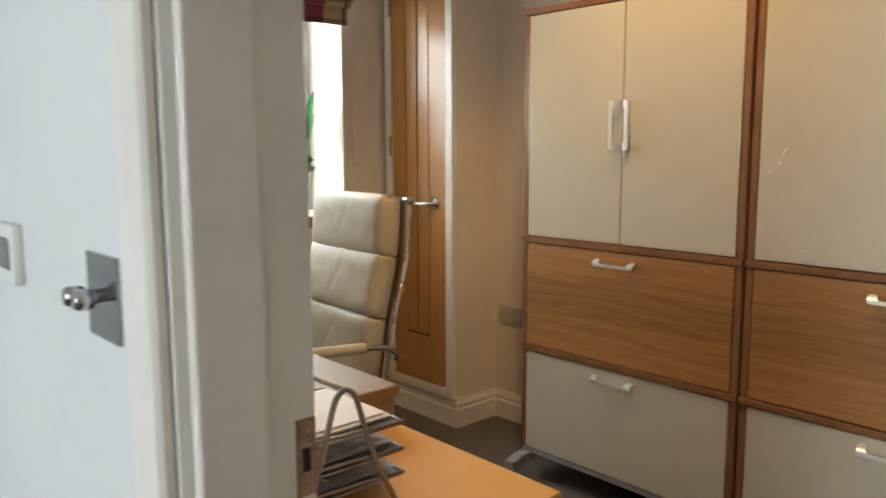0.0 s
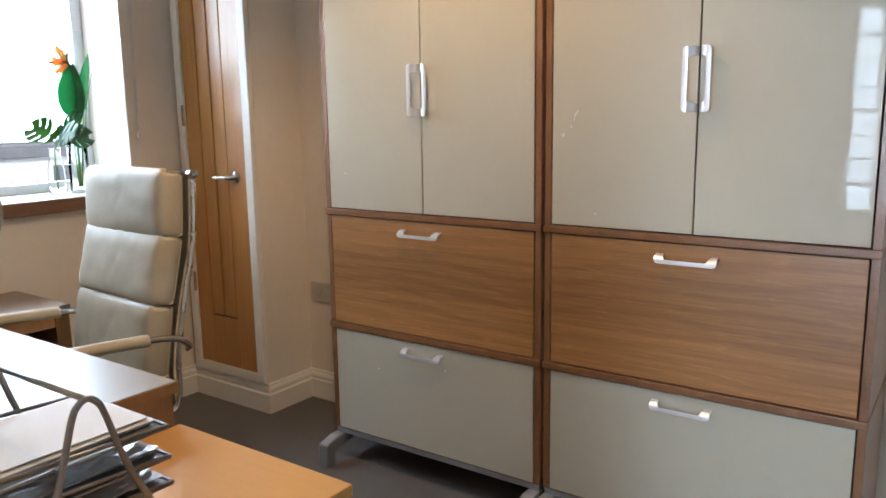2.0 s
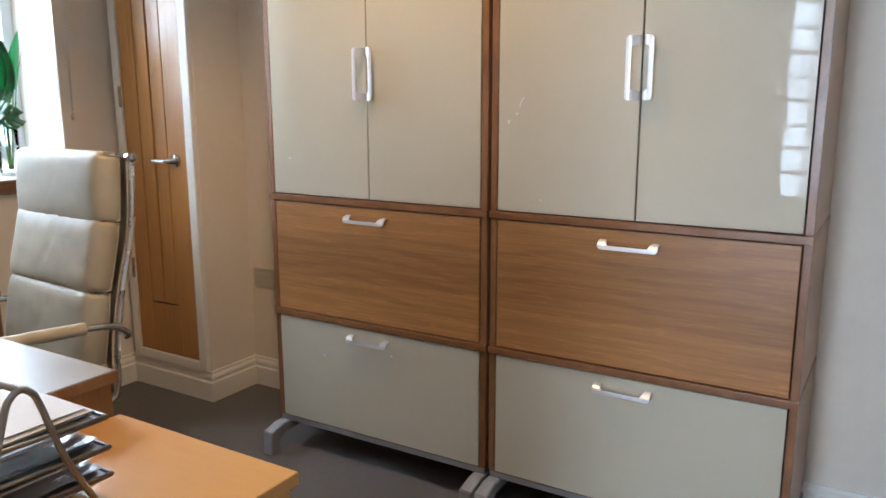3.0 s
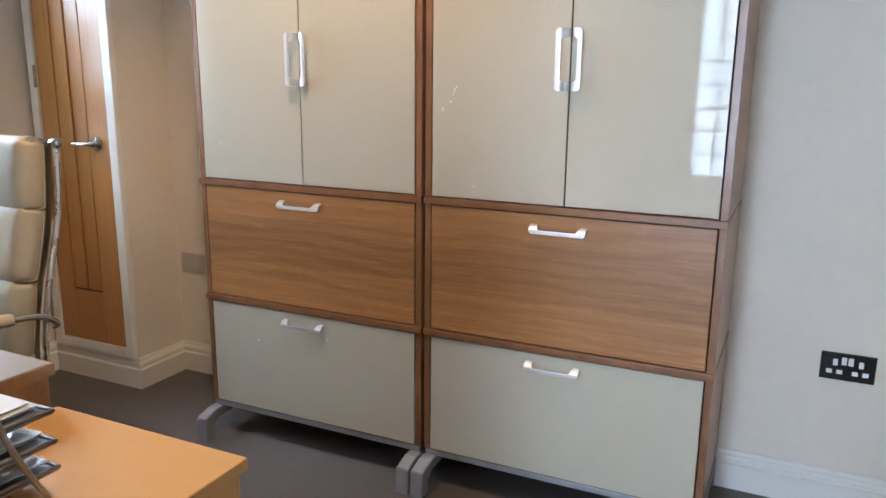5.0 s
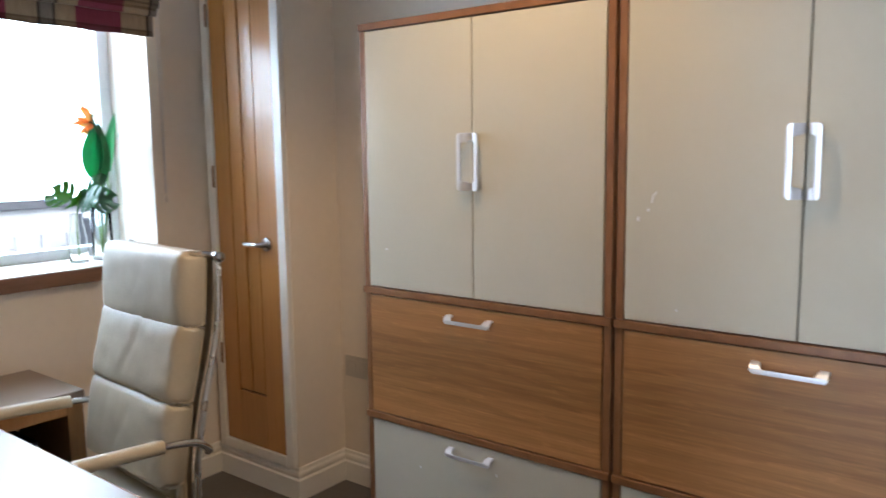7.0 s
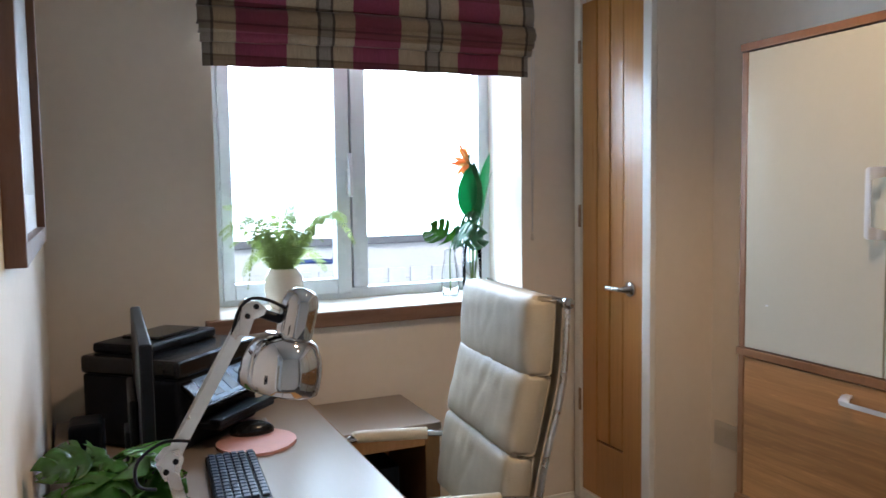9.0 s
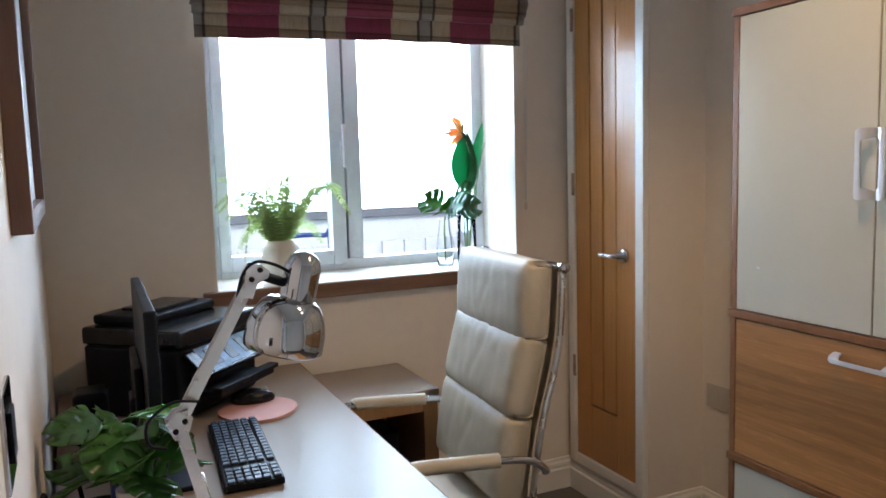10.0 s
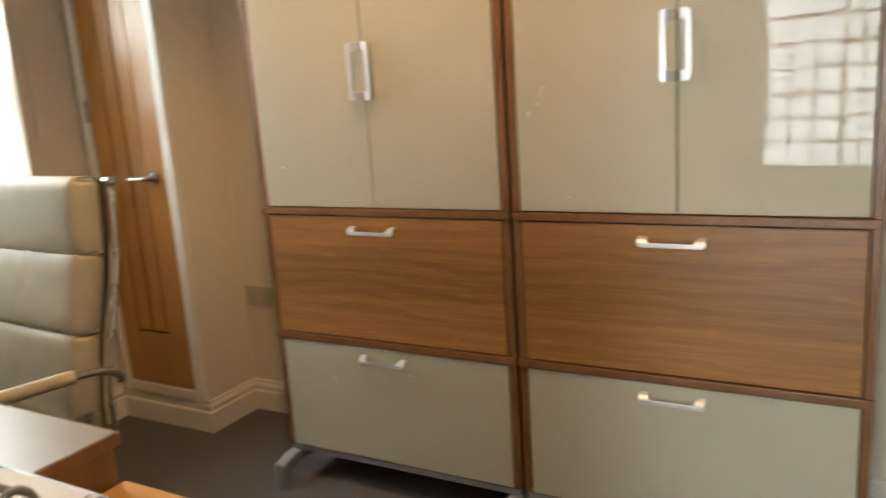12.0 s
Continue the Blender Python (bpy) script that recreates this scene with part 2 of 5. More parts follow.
def tartan():
    """Checked wool cloth: wide crimson, sand and grey stripes crossed by thin dark lines."""
    m = bpy.data.materials.new("tartan_cloth")
    m.use_nodes = True
    n, l = m.node_tree.nodes, m.node_tree.links
    b = n["Principled BSDF"]
    b.inputs["Roughness"].default_value = 0.9
    b.inputs["Sheen Weight"].default_value = 0.2
    tc = n.new("ShaderNodeTexCoord")
    sx = n.new("ShaderNodeSeparateXYZ")
    l.new(tc.outputs["Object"], sx.inputs[0])

    def stripe(sock, off, period, stops):
        a = n.new("ShaderNodeMath"); a.operation = "ADD"; a.inputs[1].default_value = off
        l.new(sock, a.inputs[0])
        d = n.new("ShaderNodeMath"); d.operation = "DIVIDE"; d.inputs[1].default_value = period
        l.new(a.outputs[0], d.inputs[0])
        f = n.new("ShaderNodeMath"); f.operation = "FRACT"
        l.new(d.outputs[0], f.inputs[0])
        r = n.new("ShaderNodeValToRGB")
        r.color_ramp.interpolation = "CONSTANT"
        for i, (p, c) in enumerate(stops):
            e = r.color_ramp.elements[i] if i < 2 else r.color_ramp.elements.new(p)
            e.position, e.color = p, (*c, 1)
        l.new(f.outputs[0], r.inputs[0])
        return r.outputs[0]
    crimson, sand, grey, dark = (0.25, 0.045, 0.095), (0.42, 0.335, 0.235), (0.27, 0.25, 0.225), (0.075, 0.065, 0.06)
    up = stripe(sx.outputs[0], -0.902, 0.405, [(0, grey), (0.06, dark), (0.085, sand), (0.26, crimson), (0.68, sand), (0.93, dark), (0.96, grey)])
    across = stripe(sx.outputs[2], -1.845, 0.17, [(0, (0.5, 0.44, 0.4)), (0.08, (0.30, 0.24, 0.2)), (0.12, (1, 1, 1)), (0.55, (0.6, 0.5, 0.42)), (0.66, (0.25, 0.18, 0.16)), (0.70, (0.62, 0.55, 0.48))])
    mx = n.new("ShaderNodeMix"); mx.data_type = "RGBA"; mx.blend_type = "MULTIPLY"; mx.inputs[0].default_value = 0.8
    l.new(up, mx.inputs[6]); l.new(across, mx.inputs[7])
    w = n.new("ShaderNodeTexNoise"); w.inputs["Scale"].default_value = 6
    mp = n.new("ShaderNodeMapping"); mp.inputs["Scale"].default_value = (90, 90, 3)
    l.new(tc.outputs["Object"], mp.inputs[0]); l.new(mp.outputs[0], w.inputs[0])
    m2 = n.new("ShaderNodeMix"); m2.data_type = "RGBA"; m2.blend_type = "OVERLAY"; m2.inputs[0].default_value = 0.45
    l.new(mx.outputs[2], m2.inputs[6]); l.new(w.outputs["Fac"], m2.inputs[7])
    l.new(m2.outputs[2], b.inputs["Base Color"])
    bp = n.new("ShaderNodeBump"); bp.inputs["Strength"].default_value = 0.2; bp.inputs["Distance"].default_value = 0.004
    l.new(w.outputs["Fac"], bp.inputs["Height"]); l.new(bp.outputs[0], b.inputs["Normal"])
    return m


M_TARTAN = tartan()

# ---- mesh helpers ----
def box(x0, x1, y0, y1, z0, z1, bevel=0.0, seg=2, bm=None):
    own = bmesh.new()
    bmesh.ops.create_cube(own, size=1)
    bmesh.ops.scale(own, vec=(abs(x1 - x0), abs(y1 - y0), abs(z1 - z0)), verts=own.verts)
    bmesh.ops.translate(own, vec=((x0 + x1) / 2, (y0 + y1) / 2, (z0 + z1) / 2), verts=own.verts)
    if bevel:
        bmesh.ops.bevel(own, geom=own.edges[:], offset=bevel, segments=seg, profile=0.6, affect="EDGES")
    return join(bm, own)


def join(bm, own):
    if bm is None:
        return own
    me = bpy.data.meshes.new("tmp")
    own.to_mesh(me)
    own.free()
    bm.from_mesh(me)
    bpy.data.meshes.remove(me)
    return bm


def prism(points, z0, z1, bevel=0.0, bm=None):
    """A plan outline raised from z0 to z1."""
    own = bmesh.new()
    vs = [own.verts.new((x, y, z0)) for x, y in points]
    f = own.faces.new(vs)
    top = bmesh.ops.extrude_face_region(own, geom=[f])
    bmesh.ops.translate(own, vec=(0, 0, z1 - z0), verts=[v for v in top["geom"] if isinstance(v, bmesh.types.BMVert)])
    bmesh.ops.recalc_face_normals(own, faces=own.faces)
    if bevel:
        bmesh.ops.bevel(own, geom=own.edges[:], offset=bevel, segments=2, affect="EDGES")
    return join(bm, own)


def sweep(path, radius, sides=10, closed=False, bm=None, taper=None, flat=1.0):
    """A tube along a line of points."""
    own = bmesh.new()
    pts = [Vector(p) for p in path]
    rings = []
    n = len(pts)
    up = None
    for i, p in enumerate(pts):
        a = pts[(i - 1) % n] if closed or i else p
        b = pts[(i + 1) % n] if closed or i < n - 1 else p
        d = (b - a).normalized()
        if up is None:
            up = d.orthogonal().normalized()
        up = (up - d * up.dot(d))
        up = up.normalized() if up.length > 1e-5 else d.orthogonal().normalized()
        side = d.cross(up)
        r = radius * (taper[i] if taper else 1)
        rings.append([own.verts.new(p + (up * math.cos(t) + side * math.sin(t) * flat) * r) for t in (k * math.tau / sides for k in range(sides))])
    for i in range(n if closed else n - 1):
        a, b = rings[i], rings[(i + 1) % n]
        for k in range(sides):
            own.faces.new((a[k], a[(k + 1) % sides], b[(k + 1) % sides], b[k]))
    if not closed:
        own.faces.new(rings[0][::-1])
        own.faces.new(rings[-1])
    bmesh.ops.recalc_face_normals(own, faces=own.faces)
    for f in own.faces:
        f.smooth = True
    return join(bm, own)


def lathe(profile, centre, segs=32, axis=None, bm=None):
    """A turned shape from (radius, height) pairs, about z or the given axis."""
    own = bmesh.new()
    rot = Vector(axis).normalized().to_track_quat("Z", "Y").to_matrix() if axis else Matrix.Identity(3)
    rings = []
    for r, h in profile:
        r = max(r, 1e-4)
        rings.append([own.verts.new(Vector(centre) + rot @ Vector((r * math.cos(k * math.tau / segs), r * math.sin(k * math.tau / segs), h))) for k in range(segs)])
    for a, b in zip(rings, rings[1:]):
        for k in range(segs):
            own.faces.new((a[k], a[(k + 1) % segs], b[(k + 1) % segs], b[k]))
    own.faces.new(rings[0][::-1])
    own.faces.new(rings[-1])
    bmesh.ops.recalc_face_normals(own, faces=own.faces)
    for f in own.faces:
        f.smooth = True
    return join(bm, own)


def arc_points(ctrl, steps=6):
    """A smooth line through control points."""
    p = [Vector(c) for c in ctrl]
    out = []
    for i in range(len(p) - 1):
        a, b = p[max(i - 1, 0)], p[min(i + 2, len(p) - 1)]
        for k in range(steps):
            t = k / steps
            out.append(0.5 * (2 * p[i] + (p[i + 1] - a) * t + (2 * a - 5 * p[i] + 4 * p[i + 1] - b) * t * t + (3 * p[i] - a - 3 * p[i + 1] + b) * t ** 3))
    out.append(p[-1])
    return out


def part(name, bm, mat, parent=None, label="", smooth=None, move=None):
    me = bpy.data.meshes.new(name)
    if move is not None:
        bm.transform(move)
    if smooth:
        for f in bm.faces:
            f.smooth = True
    bm.to_mesh(me)
    bm.free()
    me.materials.append(mat)
    ob = new(name, me)
    if parent is not None:
        ob.parent = parent
        ob.matrix_parent_inverse = parent.matrix_basis.inverted()
    if label:
        ob["label"] = label
    return ob


def thing(name, at, label, category, group=""):
    """An empty at a thing's base, for its parts to hang from."""
    ob = new(name)
    ob.empty_display_size = 0.05
    ob.matrix_basis = Matrix.Translation(at)
    return tagged(ob, label, category, group)


def setting(name, bm, mat, label="", category=""):
    return tagged(part(name, bm, mat), label or name.replace("_", " "), category or "structure", kind="structure")

# ---- large structure ----
CEIL = 2.42
XW, YW = 2.63, 3.14          # cabinet wall, window wall
setting("floor", box(-4.2, 2.8, -1.7, 3.5, -0.06, 0.0), M_FLOOR, "dark grey smooth vinyl floor", "floor")
setting("ceiling", box(-4.2, 2.8, -1.7, 3.5, CEIL, CEIL + 0.06), M_CEIL, "plain white painted ceiling", "ceiling")
setting("wall_east", box(XW, XW + 0.12, -0.5, 3.6, 0, CEIL), M_WALL, "cream painted plaster wall behind the cabinets", "wall")
setting("wall_south", box(0.34, XW, -0.6, -0.48, 0, CEIL), M_WALL, "cream painted plaster wall", "wall")
# window wall, pierced
WX0, WX1, WZ0, WZ1 = 0.935, 2.115, 0.95, 2.08
bm = box(0.30, WX0, YW, YW + 0.36, 0, CEIL)
box(WX1, XW, YW, YW + 0.36, 0, CEIL, bm=bm)
box(WX0, WX1, YW, YW + 0.36, 0, WZ0, bm=bm)
box(WX0, WX1, YW, YW + 0.36, WZ1, CEIL, bm=bm)
setting("wall_north", bm, M_WALL, "cream painted plaster wall round the window", "wall")
# wall with the doorway, slightly out of square on the room's side
JY, RY = 0.88, 0.02          # the two jamb faces
bm = prism([(0.34, JY + 0.03), (0.485, JY + 0.03), (0.413, YW), (0.34, YW)], 0, CEIL)
prism([(0.34, -1.6), (0.485, -1.6), (0.485, RY - 0.03), (0.34, RY - 0.03)], 0, CEIL, bm=bm)
prism([(0.34, RY - 0.03), (0.485, RY - 0.03), (0.485, JY + 0.03), (0.34, JY + 0.03)], 2.07, CEIL, bm=bm)
setting("wall_west", bm, M_WALL, "cream painted plaster wall with a doorway", "wall")
setting("hall_lining", box(0.334, 0.339, JY + 0.031, 2.9, 0, CEIL), M_HALL, "white painted hall side of the wall", "wall")
# hall shell, with a tall glazed opening
HX = -4.0
HY0, HY1, HZ0, HZ1 = 0.20, 1.25, 0.28, 2.26
bm = box(HX - 0.12, HX, -1.6, HY0, 0, CEIL)
box(HX - 0.12, HX, HY1, 2.9, 0, CEIL, bm=bm)
box(HX - 0.12, HX, HY0, HY1, 0, HZ0, bm=bm)
box(HX - 0.12, HX, HY0, HY1, HZ1, CEIL, bm=bm)
setting("hall_wall_west", bm, M_HALL, "white painted hall wall with a glazed opening", "wall")
setting("hall_wall_north", box(HX, 0.334, 2.9, 3.02, 0, CEIL), M_HALL, "white painted hall wall", "wall")
# unseen wall, coloured tan to dim and warm its bounce onto the jamb
setting("hall_wall_south", box(HX, 0.34, -1.72, -1.6, 0, CEIL), M_HALLBOUNCE, "unseen hall wall, tan to warm the light it bounces", "wall")
setting("hall_wall_east", box(0.334, 0.339, -1.6, RY - 0.031, 0, CEIL), M_HALL, "white painted hall side of the wall", "wall")
# boxed-in cupboard corner
CX, CY = 2.37, 2.633
CD0, CD1, CZ0, CZ1 = 2.685, 3.062, 0.176, 2.14
bm = prism([(CX, CY), (XW, CY), (XW, YW), (XW - 0.05, YW), (XW - 0.05, CY + 0.05), (CX + 0.04, CY + 0.05), (CX, CY + 0.05)], 0, CEIL)
box(CX, CX + 0.05, CY + 0.05, YW, 0, CZ0 - 0.01, bm=bm)
box(CX, CX + 0.05, CD1 + 0.012, YW, CZ0 - 0.01, CEIL, bm=bm)
box(CX, CX + 0.05, CY + 0.05, CD1 + 0.012, CZ1, CEIL, bm=bm)
setting("wall_cupboard", bm, M_WALL, "cream painted boxed-in cupboard corner", "wall")


def skirting(name, ax, fixed, a, b, sgn, ma=0, mb=0):
    """Moulded skirting board: axis it runs along, the wall's place, its ends and the side it stands out on."""
    prof = [(0, 0), (0.020, 0), (0.020, 0.084), (0.013, 0.089), (0.013, 0.096), (0.016, 0.102), (0.014, 0.112), (0.008, 0.119), (0.006, 0.130), (0, 0.132)]
    own = bmesh.new()
    rings = []
    for e, mi in ((a, ma), (b, mb)):
        rings.append([own.verts.new((e + mi * d, fixed + sgn * d, z) if ax == "x" else (fixed + sgn * d, e + mi * d, z)) for d, z in prof])
    k = len(prof)
    for i in range(k):
        own.faces.new((rings[0][i], rings[0][(i + 1) % k], rings[1][(i + 1) % k], rings[1][i]))
    own.faces.new(rings[0][::-1]); own.faces.new(rings[1])
    bmesh.ops.recalc_face_normals(own, faces=own.faces)
    return setting(name, own, M_TRIM, "tall white moulded skirting board", "skirting")


skirting("baseboard_east", "y", XW, -0.48, CY, -1, 0, -1)
skirting("baseboard_cupboard_side", "x", CY, CX, XW, -1, -1, -1)
skirting("baseboard_cupboard_front", "y", CX, CY, YW, -1, -1, -1)
skirting("baseboard_north", "x", YW, 0.42, CX, -1, 0, -1)

# ---- doorway lining, stop and casings ----
d1 = thing("door_lining", (0.42, JY, 0), "white painted doorway lining with moulded casings", "door frame")
d1["kind"] = "structure"
part("jamb", box(0.336, 0.500, JY, JY + 0.029, 0, 2.06, 0.003), M_TRIM, d1)
part("jamb", box(0.336, 0.489, RY - 0.029, RY, 0, 2.06, 0.003), M_TRIM, d1)
part("head", box(0.336, 0.489, RY, JY, 2.04, 2.066, 0.002), M_TRIM, d1)
part("stop", box(0.350, 0.432, JY - 0.017, JY - 0.0005, 0, 2.038, 0.006, 3), M_TRIM, d1)
part("stop", box(0.350, 0.432, RY + 0.0005, RY + 0.012, 0, 2.038, 0.003), M_TRIM, d1)


def casing(x, sgn, y0, ysgn):
    """A door casing with a rounded bead and stepped back edge."""
    prof = [(0.006, 0), (0.006, 0.010), (0.012, 0.016), (0.020, 0.018), (0.030, 0.012), (0.044, 0.014), (0.062, 0.020), (0.078, 0.021), (0.088, 0.014), (0.092, 0)]
    own = bmesh.new()
    rings = [[own.verts.new((x + sgn * h, y0 + ysgn * w * 0.80, z)) for w, h in prof] for z in (0, 2.12)]
    k = len(prof)
    for i in range(k):
        own.faces.new((rings[0][i], rings[0][(i + 1) % k], rings[1][(i + 1) % k], rings[1][i]))
    own.faces.new(rings[0][::-1]); own.faces.new(rings[1])
    bmesh.ops.recalc_face_normals(own, faces=own.faces)
    return own


part("casing", casing(0.333, -1, JY, 1), M_TRIM, d1)
part("casing", casing(0.333, -1, RY, -1), M_TRIM, d1)
part("casing", casing(0.4855, 1, JY, 1), M_TRIM, d1)
part("casing", casing(0.4855, 1, RY, -1), M_TRIM, d1)
strike = thing("strike_plate", (0.475, JY, 0.94), "worn brass strike plate let into the jamb", "strike plate")
bm = box(0.473, 0.4985, JY - 0.0025, JY - 0.0003, 0.890, 0.920, 0.0006, 1)
box(0.473, 0.4985, JY - 0.0025, JY - 0.0003, 0.948, 0.984, 0.0006, 1, bm)
box(0.473, 0.480, JY - 0.0025, JY - 0.0003, 0.920, 0.948, 0.0006, 1, bm)
box(0.491, 0.5030, JY - 0.0025, JY - 0.0003, 0.920, 0.948, 0.0006, 1, bm)
part("plate", bm, M_BRONZE, strike)
# flat dark patch for the shade in the latch hole
part("latch_hole_shade", box(0.480, 0.491, JY - 0.0012, JY - 0.0004, 0.920, 0.948), M_HOLESHADE, strike)
for z in (0.902, 0.968):
    part("screw", lathe([(0.004, 0), (0.004, 0.0004), (0.002, 0.0005)], (0.486, JY - 0.0024, z), 12, (0, -1, 0)), M_BRONZE, strike)

# ---- hall fittings ----
dim = thing("dimmer_switch", (0.334, 1.065, 1.12), "chrome dimmer switch plate with two crystal knobs", "switch")
part("plate", box(0.328, 0.334, 1.013, 1.113, 1.070, 1.172, 0.002), M_DIMMER, dim)
for y in (1.045, 1.077):
    k = part("knob", lathe([(0.005, 0), (0.006, 0.012), (0.011, 0.016), (0.0125, 0.024), (0.0125, 0.032), (0.009, 0.037), (0.0, 0.0375)], (0.328, y, 1.124), 10, (-1, 0, 0)), M_CHROME, dim)
th = thing("thermostat", (0.334, 1.48, 1.13), "white wall thermostat with a grey display", "thermostat")
part("case", box(0.318, 0.334, 1.425, 1.545, 1.085, 1.180, 0.006), M_WHITEPLASTIC, th)
part("display", box(0.3165, 0.319, 1.443, 1.515, 1.108, 1.158, 0.001), M_SCREEN, th)

# hall window
hw = thing("window_2", (HX, 0.72, HZ0), "white hall window with small obscured square panes", "window")
hw["kind"] = "structure"
for y0, y1, z0, z1 in ((HY0, HY0 + 0.06, HZ0, HZ1), (HY1 - 0.06, HY1, HZ0, HZ1), (HY0 + 0.06, HY1 - 0.06, HZ0, HZ0 + 0.06), (HY0 + 0.06, HY1 - 0.06, HZ1 - 0.06, HZ1), (0.50, 0.56, HZ0 + 0.06, HZ1 - 0.06)):
    part("window_frame", box(HX - 0.09, HX - 0.03, y0, y1, z0, z1, 0.004), M_UPVC, hw)
for y in [0.38] + [0.56 + i * 0.21 for i in range(1, 3)]:
    part("glazing_bar", box(HX - 0.07, HX - 0.05, y - 0.016, y + 0.016, HZ0 + 0.06, HZ1 - 0.06, 0.002), M_UPVC, hw)
for i in range(1, 8):
    z = HZ0 + 0.06 + i * 0.2325
    part("glazing_bar", box(HX - 0.0695, HX - 0.0505, HY0 + 0.06, HY1 - 0.06, z - 0.016, z + 0.016, 0.002), M_UPVC, hw)
for y0, y1 in ((HY0 + 0.06, 0.50), (0.56, HY1 - 0.06)):
    pane = part("pane", box(HX - 0.063, HX - 0.057, y0, y1, HZ0 + 0.06, HZ1 - 0.06), M_OBSCURE, hw)
    pane.visible_shadow = False

# ---- window ----
win = thing("window_1", (1.52, 3.43, WZ0), "white double casement window over a wooden sill", "window")
win["kind"] = "structure"
FY0, FY1 = 3.42, 3.49
F0, F1, FZ0, FZ1 = WX0, WX1, 0.965, 2.06
part("window_frame", box(F0, F0 + 0.052, FY0, FY1, FZ0, FZ1, 0.004), M_UPVC, win)
part("window_frame", box(F1 - 0.050, F1, FY0, FY1, FZ0, FZ1, 0.004), M_UPVC, win)
part("window_frame", box(F0 + 0.052, F1 - 0.050, FY0, FY1, FZ0, FZ0 + 0.060, 0.004), M_UPVC, win)
part("window_frame", box(F0 + 0.052, F1 - 0.050, FY0, FY1, FZ1 - 0.05, FZ1, 0.004), M_UPVC, win)
part("mullion", box(1.498, 1.560, FY0, FY1, FZ0 + 0.06, FZ1 - 0.05, 0.004), M_UPVC, win)
part("rebate", box(1.4875, 1.4975, FY0 + 0.025, FY1 - 0.004, FZ0 + 0.061, FZ1 - 0.051), M_COPING, win)
sash = part("sash", box(0.987, 1.030, FY0 - 0.012, FY1 - 0.01, 1.005, 2.01, 0.005), M_UPVC, win)
part("sash_rail", box(1.030, 1.428, FY0 - 0.012, FY1 - 0.01, 1.005, 1.066, 0.005), M_UPVC, sash)
part("sash_rail", box(1.030, 1.428, FY0 - 0.012, FY1 - 0.01, 1.95, 2.01, 0.005), M_UPVC, sash)
part("sash_stile", box(1.428, 1.487, FY0 - 0.012, FY1 - 0.01, 1.005, 2.01, 0.005), M_UPVC, sash)
for x0, x1, z0 in ((1.030, 1.428, 1.066), (1.560, F1 - 0.05, 1.025)):
    pane = part("pane", box(x0, x1, 3.45, 3.456, z0, 2.01), M_PANE, win)
    pane.visible_shadow = False
bm = box(1.470, 1.488, FY0 - 0.022, FY0 - 0.012, 1.40, 1.50, 0.003)
box(1.472, 1.486, FY0 - 0.046, FY0 - 0.022, 1.475, 1.492, 0.004, bm=bm)
part("window_handle", sweep(arc_points([(1.479, FY0 - 0.040, 1.56), (1.479, FY0 - 0.046, 1.52), (1.480, FY0 - 0.044, 1.46), (1.482, FY0 - 0.040, 1.39)]), 0.0085, 10, bm=bm), M_HANDLE, win)
sill = part("window_sill", box(WX0 + 0.001, WX1 - 0.001, YW - 0.028, FY0 - 0.001, 0.951, 0.984, 0.003), M_SILLTOP, win)
part("sill_nosing", box(0.885, 2.17, YW - 0.034, YW - 0.0005, 0.928, 0.981, 0.004), M_SILLEDGE, win, "dark walnut front edge")

# roman blind, drawn up into folds
blind = thing("roman_blind", (1.51, 3.12, 1.85), "crimson and sand tartan roman blind drawn up in folds", "blind")


def fold(x0, x1, prof):
    own = bmesh.new()
    cols = []
    n = 40
    for i in range(n + 1):
        x = x0 + (x1 - x0) * i / n
        cols.append([own.verts.new((x, y - 0.0015 * math.sin(x * 23 + z * 9), z - 0.020 * (x1 - x) / (x1 - x0) + 0.003 * math.sin(x * 5.3) + 0.0015 * math.sin(x * 31 + y * 70))) for y, z in prof])
    for a, b in zip(cols, cols[1:]):
        for k in range(len(prof) - 1):
            own.faces.new((a[k], a[k + 1], b[k + 1], b[k]))
    bmesh.ops.recalc_face_normals(own, faces=own.faces)
    bmesh.ops.solidify(own, geom=own.faces[:], thickness=0.003)
    for f in own.faces:
        f.smooth = True
    return own


part("hem_flap", fold(0.902, 2.118, [(3.095, 1.848), (3.094, 1.90), (3.092, 1.96), (3.094, 2.03)]), M_TARTAN, blind)
for i, (z, d) in enumerate(((1.925, 0.020), (1.953, 0.030), (1.982, 0.034))):
    y = 3.090
    part("fold", fold(0.895 - 0.004 * i, 2.125 + 0.006 * i, [(y, z + 0.06), (y - d * 0.7, z + 0.045), (y - d, z + 0.02), (y - d * 0.8, z + 0.003), (y, z + 0.002)]), M_TARTAN, blind)
part("upper_cloth", fold(0.89, 2.14, [(3.088, 2.02), (3.075, 2.08), (3.09, 2.15), (3.11, 2.20)]), M_TARTAN, blind)
part("head_rail", box(0.89, 2.14, 3.10, 3.139, 2.16, 2.21, 0.003), M_WHITEPLASTIC, blind)
cord = thing("blind_cord", (2.155, 3.125, 1.21), "thin cream blind cord with a small wooden acorn", "cord")
part("cord", sweep([(2.155, 3.125, 2.17), (2.155, 3.126, 1.7), (2.156, 3.128, 1.24)], 0.0016, 6), M_PAPER, cord)
part("cord", sweep([(2.168, 3.126, 2.17), (2.168, 3.128, 1.7), (2.158, 3.128, 1.24)], 0.0012, 6), M_PAPER, cord)
part("acorn", lathe([(0.002, 0.03), (0.005, 0.026), (0.0075, 0.012), (0.006, 0.0), (0.0, -0.001)], (2.157, 3.128, 1.205), 12), M_SILLTOP, cord)

